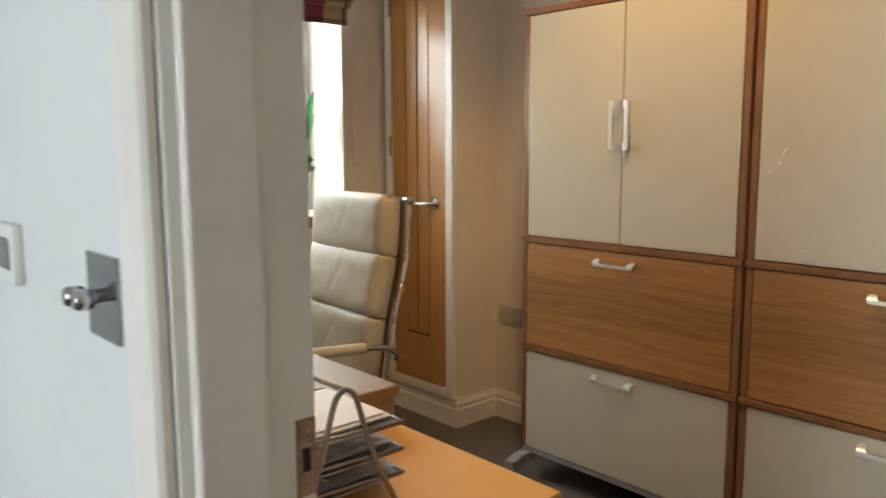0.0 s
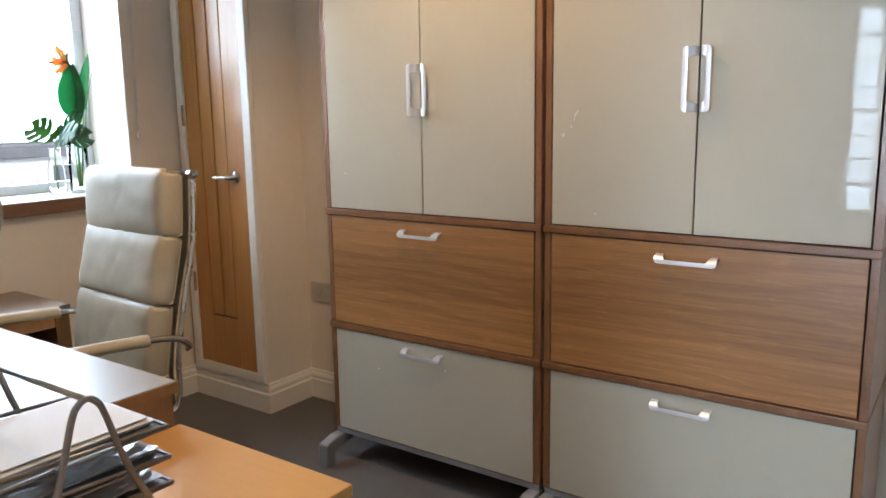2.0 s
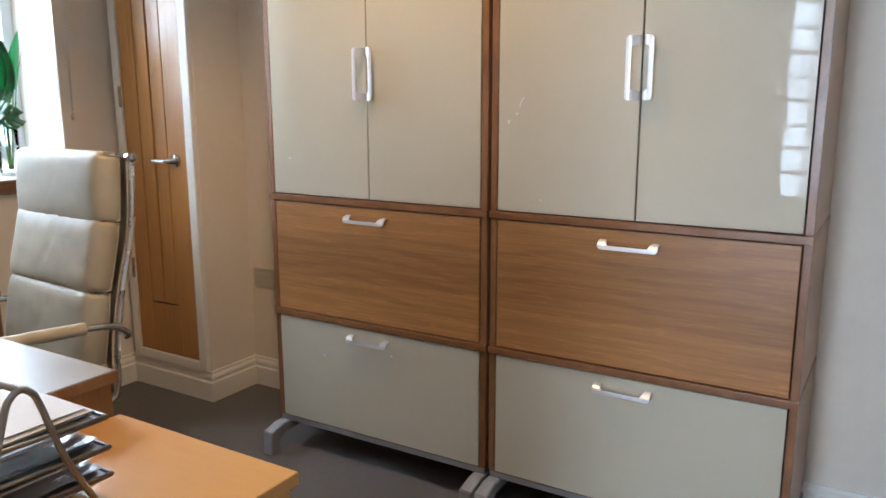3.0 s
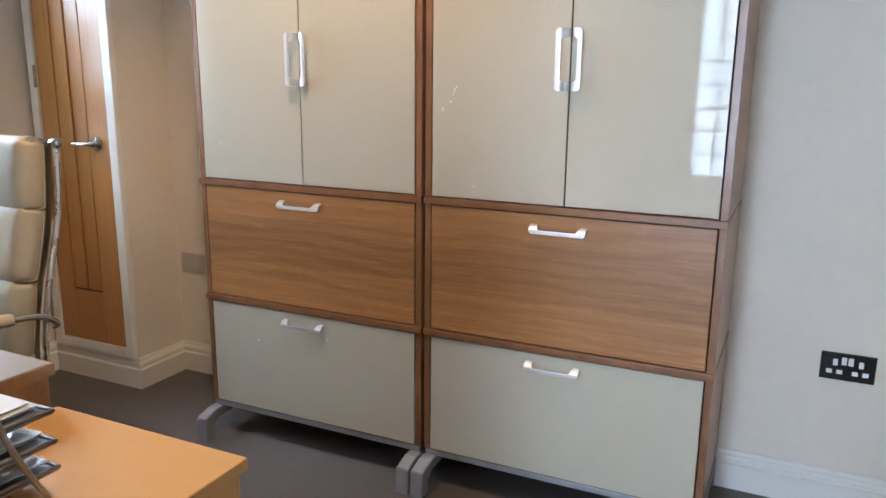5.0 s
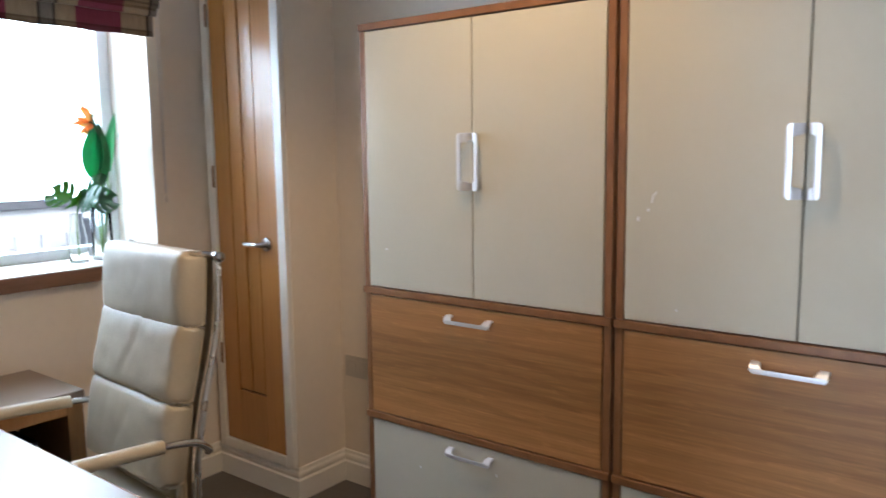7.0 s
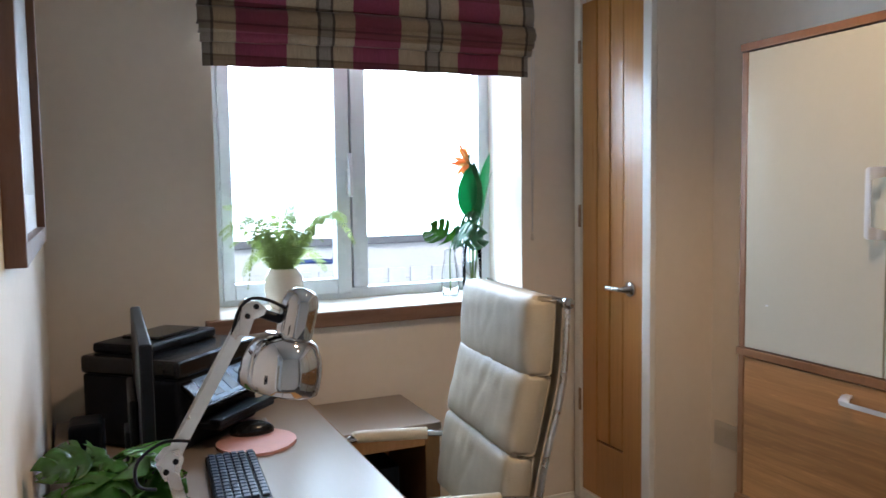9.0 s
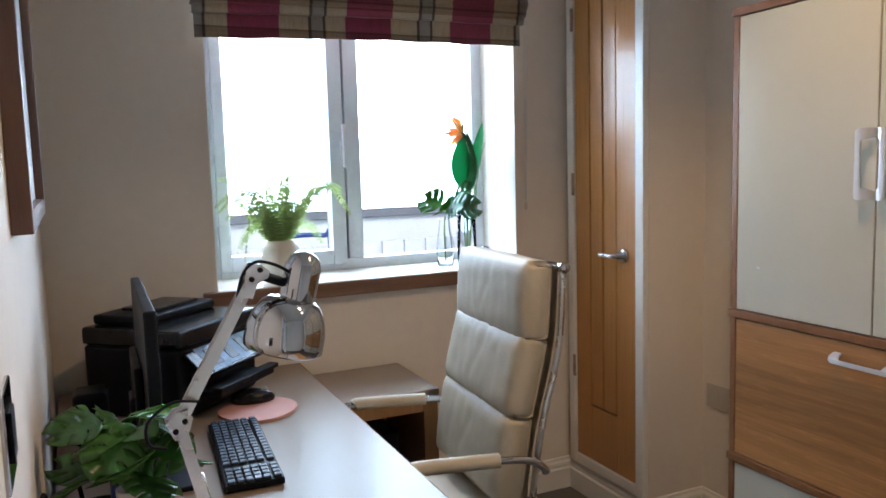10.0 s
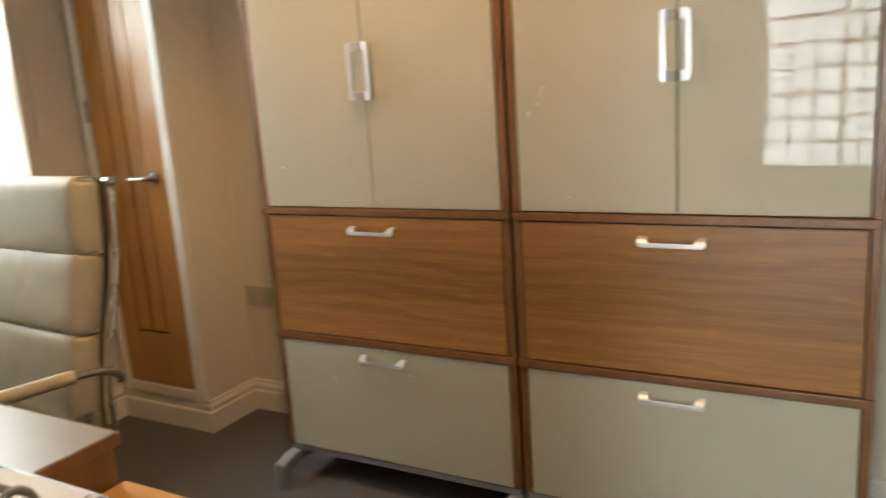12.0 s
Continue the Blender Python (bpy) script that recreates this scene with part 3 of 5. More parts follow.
# ---- outside ----
setting("ground", box(-60, 60, -60, 60, -0.4, -0.3), M_GROUND, "pale paved ground outside the window", "ground")
gw = thing("garden_wall", (2, 6.0, -0.3), "white rendered garden wall with a grey coping", "wall")
part("wall", box(-3, 8, 6.0, 6.2, -0.3, 1.02), M_OUTWALL, gw)
part("coping", box(-3, 8, 5.96, 6.24, 1.02, 1.10, 0.01), M_COPING, gw)
fence = thing("white_fence", (2.4, 5.2, -0.3), "white painted slatted fence outside the window", "fence")
for i in range(22):
    x = 1.2 + i * 0.16
    part("slat", box(x, x + 0.12, 5.30, 5.325, -0.3, 0.90, 0.004), M_OUTWALL, fence)
for z in (0.1, 0.75):
    part("rail", box(1.15, 4.75, 5.326, 5.36, z, z + 0.07, 0.004), M_OUTWALL, fence)
post = thing("grey_post", (2.95, 5.0, -0.3), "grey painted timber post outside the window", "post")
part("shaft", box(2.80, 2.93, 5.0, 5.13, -0.3, 1.0, 0.01), M_COPING, post)
rack = thing("blue_frame", (1.7, 5.1, -0.3), "blue tubular metal frame outside the window", "frame")
part("rail", sweep(arc_points([(1.55, 5.1, -0.3), (1.55, 5.1, 0.9), (1.60, 5.1, 0.98), (1.86, 5.1, 0.98), (1.90, 5.1, 0.9), (1.90, 5.1, -0.3)]), 0.016, 8), M_BLUE, rack)
part("cross_rail", sweep([(1.55, 5.1, 0.85), (1.90, 5.1, 0.85)], 0.013, 8), M_BLUE, rack)

# ---- cupboard door ----
cd = thing("door_1", (CX, 2.87, CZ0), "closed narrow oak cupboard door with vertical grooves", "door")
cd["kind"] = "structure"
DX = 2.352
W = CD1 - CD0
g0, g1, g2 = CD1 - 0.25 * W, CD1 - 0.475 * W, CD1 - 0.70 * W
ZB = 0.40
part("stile", box(DX, DX + 0.035, g0, CD1, CZ0, CZ1 - 0.004, 0.002), M_DOORWOOD, cd)
part("stile", box(DX, DX + 0.035, CD0, g2, CZ0, CZ1 - 0.004, 0.002), M_DOORWOOD, cd)
part("rail", box(DX + 0.0005, DX + 0.035, g2, g0, CZ0, ZB, 0.001), M_DOORWOOD, cd)
for a, b in ((g1, g0), (g2, g1)):
    part("plank", box(DX + 0.001, DX + 0.03, a + 0.005, b - 0.005, ZB + 0.009, CZ1 - 0.005, 0.0025), M_DOORWOOD, cd)
part("groove", box(DX + 0.012, DX + 0.033, g2 - 0.001, g0 + 0.001, ZB - 0.001, CZ1 - 0.006), M_GROOVE, cd)
fr = part("frame_side", box(DX - 0.010, DX + 0.03, CD1 + 0.003, CD1 + 0.045, 0.134, CZ1 + 0.04, 0.004), M_TRIM, cd)
part("frame_side", box(DX - 0.006, DX + 0.02, CY + 0.003, CD0 - 0.003, 0.134, CZ1 + 0.04, 0.005), M_TRIM, cd)
part("frame_foot", box(DX - 0.008, DX + 0.018, CD0 - 0.003, CD1 + 0.003, 0.135, CZ0 - 0.003, 0.003), M_TRIM, cd)
hy, hz = 2.750, 1.036
dh = part("door_handle", lathe([(0.028, 0), (0.028, 0.009), (0.024, 0.012), (0.012, 0.013), (0.011, 0.04), (0.0, 0.0405)], (DX, hy, hz), 28, (-1, 0, 0)), M_CHROME, cd, "brushed steel lever handle")
part("lever", sweep(arc_points([(DX - 0.035, hy - 0.004, hz), (DX - 0.046, hy + 0.012, hz), (DX - 0.048, hy + 0.04, hz), (DX - 0.047, hy + 0.088, hz)]), 0.0098, 12), M_STEEL, dh)
for z in (1.30, 0.55, 1.95):
    part("hinge", box(DX - 0.014, DX - 0.009, CD1 - 0.004, CD1 + 0.012, z - 0.045, z + 0.045, 0.002), M_BRONZE, cd)

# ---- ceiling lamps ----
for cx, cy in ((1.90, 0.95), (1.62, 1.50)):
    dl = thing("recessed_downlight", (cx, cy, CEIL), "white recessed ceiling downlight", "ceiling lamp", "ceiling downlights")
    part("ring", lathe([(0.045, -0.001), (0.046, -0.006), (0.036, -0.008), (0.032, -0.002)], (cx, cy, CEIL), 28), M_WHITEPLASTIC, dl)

# ---- sockets ----
so = thing("blank_socket", (XW, 2.53, 0.50), "brushed steel double socket low on the wall", "socket")
part("plate", box(XW - 0.008, XW, 2.462, 2.608, 0.460, 0.548, 0.002), M_SATIN, so)
for y in (2.50, 2.57):
    part("socket_face", box(XW - 0.0095, XW - 0.007, y - 0.024, y + 0.024, 0.482, 0.528, 0.002), M_SATIN, so)
so = thing("double_socket", (XW, -0.02, 0.47), "black nickel double socket with white switches", "socket")
part("plate", box(XW - 0.007, XW, -0.098, 0.052, 0.428, 0.514, 0.002), M_BLACKNICKEL, so)
for y in (0.012, -0.058):
    part("earth_pin", box(XW - 0.009, XW - 0.006, y - 0.007, y + 0.006, 0.474, 0.494, 0.001), M_WHITEPLASTIC, so)
    part("live_pin", box(XW - 0.009, XW - 0.006, y + 0.006, y + 0.022, 0.448, 0.461, 0.001), M_WHITEPLASTIC, so)
    part("neutral_pin", box(XW - 0.009, XW - 0.006, y - 0.022, y - 0.006, 0.448, 0.461, 0.001), M_WHITEPLASTIC, so)
for y in (-0.012, -0.030):
    part("switch", box(XW - 0.011, XW - 0.006, y - 0.007, y + 0.007, 0.478, 0.502, 0.002), M_WHITEPLASTIC, so)

# ---- cabinets ----
X0 = 2.2


def strap_handle(axis, c, length, feet=1, throw=0.026):
    """A cast strap handle: a flat bar whose ends sweep back to two feet set off to one side. axis y: lying; z: upright."""
    own = bmesh.new()
    h = length / 2
    line = arc_points([(throw, 0, 0), (throw * 0.96, 0.010, 0), (throw * 0.72, 0.020, 0), (throw * 0.38, 0.0255, 0), (0.004, 0.027, 0), (-0.006, 0.027, 0)], 4)

    def along(s):
        k = min(int(s * (len(line) - 1)), len(line) - 2)
        return line[k].lerp(line[k + 1], s * (len(line) - 1) - k)

    half = [0, 0.002, 0.005, 0.009, 0.014, 0.019, 0.023, 0.026, 0.029, 0.034, h]
    rows_ = []
    for a, e in [(-h + q, q) for q in half] + [(h - q, q) for q in half[-2::-1]]:
        u = min(max((e - 0.017) / 0.013, 0), 1)
        s0 = 0.70 * u * u * (3 - 2 * u)
        s1 = 1 - 0.16 * max(0, 1 - e / 0.009) ** 2
        row = []
        for k in range(10):
            p = along(s0 + (s1 - s0) * k / 9)
            row.append(own.verts.new((c[0] - p.y, c[1] + a, c[2] + feet * p.x) if axis == "y" else (c[0] - p.y, c[1] + feet * p.x, c[2] + a)))
        rows_.append(row)
    for a, b in zip(rows_, rows_[1:]):
        for k in range(9):
            own.faces.new((a[k], a[k + 1], b[k + 1], b[k]))
    bmesh.ops.recalc_face_normals(own, faces=own.faces)
    bmesh.ops.solidify(own, geom=own.faces[:], thickness=0.0048)
    for f in own.faces:
        f.smooth = True
    for e in own.edges:
        if len(e.link_faces) == 2 and e.calc_face_angle(0) > 0.9:
            e.smooth = False
    return own


def cabinet(y0, y1, label):
    c = thing("office_cabinet", ((X0 + XW) / 2, (y0 + y1) / 2, 0), label, "cabinet", "office cabinets")
    z = (0.127, 0.529, 0.949, 1.792)
    t = 0.022
    back = XW - 0.012
    ym = (y0 + y1) / 2
    for s, e in ((y0, y0 + t), (y1 - t, y1)):
        for i, (a, b) in enumerate(zip(z, z[1:])):
            part("side_panel", box(X0 + 0.004, back, s + (0.002 if s == y0 else 0), e - (0.002 if s != y0 else 0), a + (0.011 if i else 0.016), b - 0.011 if i < 2 else b - 0.022, 0.0015, 1), M_CARCASS_SIDE, c)
            part("edge_band", box(X0 + 0.001, X0 + 0.0045, s + (0.002 if s == y0 else 0), e - (0.002 if s != y0 else 0), a + (0.011 if i else 0.016), b - 0.011 if i < 2 else b - 0.022, 0.0008, 1), M_CARCASS, c)
    for i, zz in enumerate(z[1:3]):
        part("shelf_board", box(X0 - 0.006, back, y0, y1, zz - 0.0105, zz + 0.0105, 0.002), M_CARCASS, c)
    part("top_board", box(X0 - 0.004, back, y0, y1, z[3] - 0.0215, z[3], 0.002), M_CARCASS, c)
    part("bottom_board", box(X0 + 0.002, back, y0 + 0.003, y1 - 0.003, z[0] - 0.002, z[0] + 0.0155, 0.002), M_CARCASS, c)
    # near-black colour puts the carcass's inner shade on the panel
    part("back_panel", box(back - 0.008, back - 0.001, y0 + t + 0.002, y1 - t - 0.002, z[0] + 0.016, z[3] - 0.022), M_HOLESHADE, c)
    # fronts
    g = 0.004
    f0, f1 = y0 + t + g, y1 - t - g
    dr = part("drawer_front", box(X0, X0 + 0.02, f0, f1, z[0] + 0.002, z[1] - 0.0105 - g, 0.0018), M_GLOSS, c, "greige high-gloss drawer front")
    part("handle", strap_handle("y", (X0 + 0.001, ym + 0.012, 0.472), 0.165, 1, 0.018), M_HANDLE, dr)
    dr = part("drawer_front", box(X0, X0 + 0.02, f0, f1, z[1] + 0.0105 + g, z[2] - 0.0105 - g, 0.0018), M_VENEER, c, "walnut veneer drawer front")
    part("handle", strap_handle("y", (X0 + 0.001, ym + 0.012, 0.888), 0.165, 1, 0.018), M_HANDLE, dr)
    for a, b, hy_, feet in ((f0, ym - 0.002, ym - 0.029, 1), (ym + 0.002, f1, ym + 0.029, -1)):
        do = part("door", box(X0, X0 + 0.02, a, b, z[2] + 0.0105 + g, z[3] - 0.0215 - g, 0.0018), M_GLOSS, c, "greige high-gloss door")
        part("handle", strap_handle("z", (X0 + 0.001, hy_, 1.363), 0.164, feet, 0.023), M_HANDLE, do)
    # grey underframe
    part("base_rail", box(X0 + 0.004, X0 + 0.03, y0 + 0.006, y1 - 0.006, z[0] - 0.0225, z[0] - 0.0025, 0.002), M_GREY, c)
    part("base_rail", box(back - 0.03, back - 0.005, y0 + 0.006, y1 - 0.006, z[0] - 0.0225, z[0] - 0.0025, 0.002), M_GREY, c)
    for y, s in ((y0 + 0.022, 1), (y1 - 0.022, -1)):
        own = bmesh.new()
        prof = [(X0 - 0.098, 0), (X0 - 0.050, 0), (X0 - 0.050, 0.046), (X0 - 0.020, 0.066), (back - 0.03, 0.075), (back - 0.024, 0), (back - 0.002, 0), (back - 0.004, 0.1035), (X0 - 0.030, 0.1035), (X0 - 0.092, 0.086)]
        a = [own.verts.new((px, y - 0.022, pz)) for px, pz in prof]
        b = [own.verts.new((px, y + 0.022, pz)) for px, pz in prof]
        own.faces.new(a); own.faces.new(b[::-1])
        for i in range(len(prof)):
            own.faces.new((a[i], a[(i + 1) % len(prof)], b[(i + 1) % len(prof)], b[i]))
        bmesh.ops.recalc_face_normals(own, faces=own.faces)
        bmesh.ops.bevel(own, geom=own.edges[:], offset=0.003, segments=2, affect="EDGES")
        part("leg", own, M_GREY, c)
    return c


far_cabinet = cabinet(1.204, 2.08, "walnut and greige gloss office cabinet on grey legs")
near_cabinet = cabinet(0.32, 1.196, "walnut and greige gloss office cabinet beside the plain wall")
# ---- desk, low unit, side shelf ----
DZ = 0.70
desk = thing("desk", (0.82, 2.36, 0), "beech laminate office desk along the wall", "desk")
part("desktop", prism([(0.470, 1.598), (1.198, 1.598), (1.198, 3.118), (0.425, 3.118)], DZ - 0.027, DZ, 0.002), M_BEECH, desk)
part("edge_band", box(0.471, 1.2005, 1.5955, 1.5978, DZ - 0.027, DZ - 0.001, 0.0006, 1), M_DARKBEECH, desk, "brown wood edging")
part("edge_band", box(1.1982, 1.2005, 1.598, 3.118, DZ - 0.027, DZ - 0.001, 0.0006, 1), M_DARKBEECH, desk, "brown wood edging")
part("end_panel", box(0.50, 1.190, 1.606, 1.630, 0, DZ - 0.0275, 0.002), M_DARKBEECH, desk)
part("end_panel", box(0.50, 1.190, 3.08, 3.105, 0, DZ - 0.0275, 0.002), M_DARKBEECH, desk)
part("modesty_panel", box(0.52, 0.54, 1.631, 3.079, 0.25, DZ - 0.0275, 0.002), M_DARKBEECH, desk)

low = thing("low_pedestal", (0.85, 1.33, 0), "beech veneer low drawer pedestal at the desk's end", "pedestal")
part("top", box(0.52, 1.196, 1.070, 1.594, 0.574, 0.600, 0.003), M_BEECHLOW, low)
part("body", box(0.53, 1.172, 1.082, 1.588, 0.03, 0.5735, 0.002), M_BEECHLOW, low)
for i in range(3):
    z = 0.045 + i * 0.178
    dr = part("drawer_front", box(1.1725, 1.188, 1.086, 1.584, z, z + 0.170, 0.002), M_BEECHLOW, low)
    part("handle", strap_handle("y", (1.19, 1.335, z + 0.12), 0.12), M_HANDLE, dr, "").matrix_basis = pose(2 * 1.19, 2 * 1.335, 0, 0, 0, 180)
part("plinth", box(0.55, 1.15, 1.10, 1.57, 0, 0.0295), M_DARKBEECH, low)

sh = thing("side_shelf", (1.39, 2.93, 0), "low wooden open shelf unit under the window", "shelf unit")
SX0, SX1, SY0, SY1, SZ = 1.206, 1.575, 2.735, 3.118, 0.65
part("top", box(SX0, SX1, SY0, SY1, SZ - 0.025, SZ, 0.003), M_BEECH, sh)
part("side", box(SX0 + 0.004, SX0 + 0.03, SY0 + 0.006, SY1, 0, SZ - 0.0255, 0.002), M_DARKBEECH, sh)
part("side", box(SX1 - 0.055, SX1 - 0.004, SY0 + 0.006, SY1, 0, SZ - 0.0255, 0.002), M_DARKBEECH, sh)
part("back", box(SX0 + 0.031, SX1 - 0.056, SY1 - 0.015, SY1 - 0.002, 0, SZ - 0.0255), M_DARKBEECH, sh)
part("front_rail", box(SX0 + 0.031, SX1 - 0.056, SY0 + 0.008, SY0 + 0.026, SZ - 0.075, SZ - 0.0255, 0.002), M_DARKBEECH, sh)
part("shelf", box(SX0 + 0.031, SX1 - 0.056, SY0 + 0.02, SY1 - 0.016, 0.10, 0.12, 0.002), M_DARKBEECH, sh)
tow = thing("computer_tower", (1.37, 2.95, 0.12), "black computer case standing in the shelf unit", "computer")
part("case", box(1.27, 1.45, 2.80, 3.08, 0.1205, 0.50, 0.006), M_BLACK, tow)

# ---- office chair ----
ch = thing("office_chair", (1.42, 2.345, 0), "cream leather high-back office chair with chrome frame", "chair")
CW = 0.235      # half width of the cushions


def padded(p0, p1, half, thick, puff=0.004):
    """A padded leather block between two (x, z) ends of its back edge; its front faces -x."""
    own = bmesh.new()
    a, b = Vector((p0[0], 0, p0[1])), Vector((p1[0], 0, p1[1]))
    along = (b - a)
    nrm = Vector((-along.z, 0, along.x)).normalized()
    if nrm.x > 0:
        nrm = -nrm
    N, K = 40, 20
    sec = []
    for i in range(N + 1):
        u = i / N * 2 - 1
        row = []
        for j in range(K + 1):
            v = j / K * 2 - 1
            eu, ev = 1 - abs(u) ** 12, 1 - abs(v) ** 6
            d = thick * (0.72 + 0.28 * (max(eu, 0) * max(ev, 0)) ** 0.45) + puff * (1 - u * u) * (1 - v * v)
            d += -0.005 * math.exp(-((u * 0.9 + 0.1 * math.sin(3 * v)) / 0.05) ** 2) * (1 - v * v) * 0.6
            for u0, end in ((-0.30, -1), (-0.02, -1), (0.10, 1), (0.14, -1), (0.42, 1), (-0.16, 1)):
                d -= 0.0022 * math.exp(-((u - u0 - 0.03 * v) / 0.035) ** 2) * max(0, end * v) ** 1.5
            d += 0.0026 * noise.noise(Vector((u * 2.5, v * 2.5, p0[1] * 7))) + 0.0020 * noise.noise(Vector((u * 9, v * 2.2, p0[1] * 5)))
            row.append((u * half * (1 - 0.02 * abs(v) ** 4), a + along * ((v + 1) / 2), d))
        sec.append(row)
    fr = [[own.verts.new(c + nrm * d + Vector((0, y, 0))) for y, c, d in row] for row in sec]
    bk = [[own.verts.new(c + Vector((0, y * 0.985, 0))) for y, c, d in row] for row in sec]
    for i in range(N):
        for j in range(K):
            own.faces.new((fr[i][j], fr[i + 1][j], fr[i + 1][j + 1], fr[i][j + 1]))
            own.faces.new((bk[i][j], bk[i][j + 1], bk[i + 1][j + 1], bk[i + 1][j]))
    for i in range(N):
        own.faces.new((fr[i][0], bk[i][0], bk[i + 1][0], fr[i + 1][0]))
        own.faces.new((fr[i][K], fr[i + 1][K], bk[i + 1][K], bk[i][K]))
    for j in range(K):
        own.faces.new((fr[0][j], fr[0][j + 1], bk[0][j + 1], bk[0][j]))
        own.faces.new((fr[N][j], bk[N][j], bk[N][j + 1], fr[N][j + 1]))
    bmesh.ops.recalc_face_normals(own, faces=own.faces)
    bmesh.ops.bevel(own, geom=[e for e in own.edges if e.calc_face_angle(0) > 0.9], offset=0.013, segments=4, affect="EDGES")
    for f in own.faces:
        f.smooth = True
    return own


CM = Matrix.Translation((-0.002, 2.345, 0)) @ Matrix.Translation((1.55, 0, 0)) @ pose(0, 0, 0, 0, 0, -4) @ Matrix.Translation((-1.55, 0, 0))
spine = [(1.545, 0.44), (1.548, 0.56), (1.572, 0.72), (1.618, 0.93), (1.640, 1.135)]
head = [((1.634, 0.923), (1.650, 1.135)), ((1.584, 0.718), (1.636, 0.938)), ((1.548, 0.50), (1.587, 0.735))]
for p0, p1 in head:
    part("back_cushion", padded(p0, p1, CW, 0.088), M_LEATHER, ch, move=CM)
own = bmesh.new()
cols = []
for x, z in [(p.x, p.z) for p in arc_points([(1.556, 0, 0.42), (1.560, 0, 0.56), (1.590, 0, 0.72), (1.640, 0, 0.925), (1.655, 0, 1.125)], 5)]:
    cols.append([own.verts.new((x + 0.004, y, z)) for y in (-CW + 0.004, -0.1, 0.1, CW - 0.004)])
for a, b in zip(cols, cols[1:]):
    for k in range(3):
        own.faces.new((a[k], a[k + 1], b[k + 1], b[k]))
bmesh.ops.solidify(own, geom=own.faces[:], thickness=-0.010)
bmesh.ops.recalc_face_normals(own, faces=own.faces)
part("back_sling", own, M_LEATHER, ch, smooth=True, move=CM)
part("lower_back", padded((1.552, 0.405), (1.560, 0.52), CW - 0.01, 0.035, 0.008), M_LEATHER, ch, move=CM)


def seat_pad(x0, x1, z):
    own = box(x0, x1, -CW, CW, z - 0.055, z, 0.02, 4)
    for f in own.faces:
        f.smooth = True
    return own


part("seat", seat_pad(1.08, 1.30, 0.475), M_LEATHER, ch, move=CM)
part("seat", seat_pad(1.302, 1.54, 0.470), M_LEATHER, ch, move=CM)
for s in (-1, 1):
    y = s * (CW + 0.012)
    part("side_tube", sweep(arc_points([(1.10, y, 0.43), (1.40, y, 0.405), (1.53, y, 0.405), (1.565, y, 0.45), (1.572, y, 0.56), (1.600, y, 0.72), (1.650, y, 0.92), (1.664, y, 1.118)]), 0.0095, 10), M_STEEL, ch, move=CM)
    part("back_knob", lathe([(0.014, -0.012), (0.014, 0.014), (0.010, 0.017), (0, 0.0175)], (1.664, y, 1.120), 16, (0, s, 0)), M_CHROME, ch, move=CM)
    ya = s * (CW + 0.045)
    part("arm_tube", sweep(arc_points([(1.605, y, 0.592), (1.590, ya, 0.612), (1.55, ya, 0.640), (1.46, ya, 0.655), (1.25, ya, 0.668), (1.19, ya, 0.64), (1.175, ya, 0.55), (1.172, y, 0.43)]), 0.010, 10), M_CHROME, ch, move=CM)
    part("arm_pad", sweep(arc_points([(1.455, ya, 0.656), (1.45, ya, 0.657), (1.35, ya, 0.664), (1.25, ya, 0.670), (1.235, ya, 0.668)]), 0.019, 12, flat=0.85), M_LEATHER, ch, "cream leather arm pad", move=CM)
part("top_bar", sweep([(1.664, -CW - 0.012, 1.12), (1.664, CW + 0.012, 1.12)], 0.0095, 10), M_CHROME, ch, move=CM)
part("column", lathe([(0.028, 0.10), (0.028, 0.26), (0.018, 0.262), (0.018, 0.415)], (1.33, 0, 0), 20), M_CHROME, ch, move=CM)
part("seat_plate", box(1.22, 1.45, -0.12, 0.12, 0.395, 0.418, 0.004), M_BLACK, ch, move=CM)
for k in range(5):
    a = k * math.tau / 5 + 0.3
    d = Vector((math.cos(a), math.sin(a), 0))
    c0 = Vector((1.33, 0, 0))
    part("base_spoke", sweep([c0 + d * 0.02 + Vector((0, 0, 0.125)), c0 + d * 0.29 + Vector((0, 0, 0.075))], 0.018, 10, taper=[1, 0.7]), M_CHROME, ch, move=CM)
    w = d.cross(Vector((0, 0, 1)))
    part("castor", lathe([(0.012, -0.024), (0.025, -0.022), (0.0265, 0), (0.025, 0.022), (0.012, 0.024)], c0 + d * 0.29 + Vector((0, 0, 0.027)), 18, w), M_BLACK, ch, move=CM)
    part("castor_stem", sweep([c0 + d * 0.29 + Vector((0, 0, 0.03)), c0 + d * 0.29 + Vector((0, 0, 0.08))], 0.006, 8), M_CHROME, ch, move=CM)

# ---- desk lamp ----
la = thing("desk_lamp", (0.774, 1.728, DZ), "chrome jointed-arm desk lamp on a round base", "lamp")
part("base", lathe([(0.088, 0), (0.090, 0.006), (0.088, 0.016), (0.080, 0.020), (0.020, 0.021), (0, 0.0212)], (0.774, 1.728, DZ), 40), M_CHROME, la)
part("pivot", box(0.700, 0.724, 1.676, 1.702, DZ + 0.019, 0.812, 0.004), M_BLACK, la)
E1, E2, E0 = Vector((0.667, 1.672, 1.003)), Vector((0.797, 1.698, 1.222)), Vector((0.712, 1.688, 0.806))
off = Vector((0, 0.009, 0))


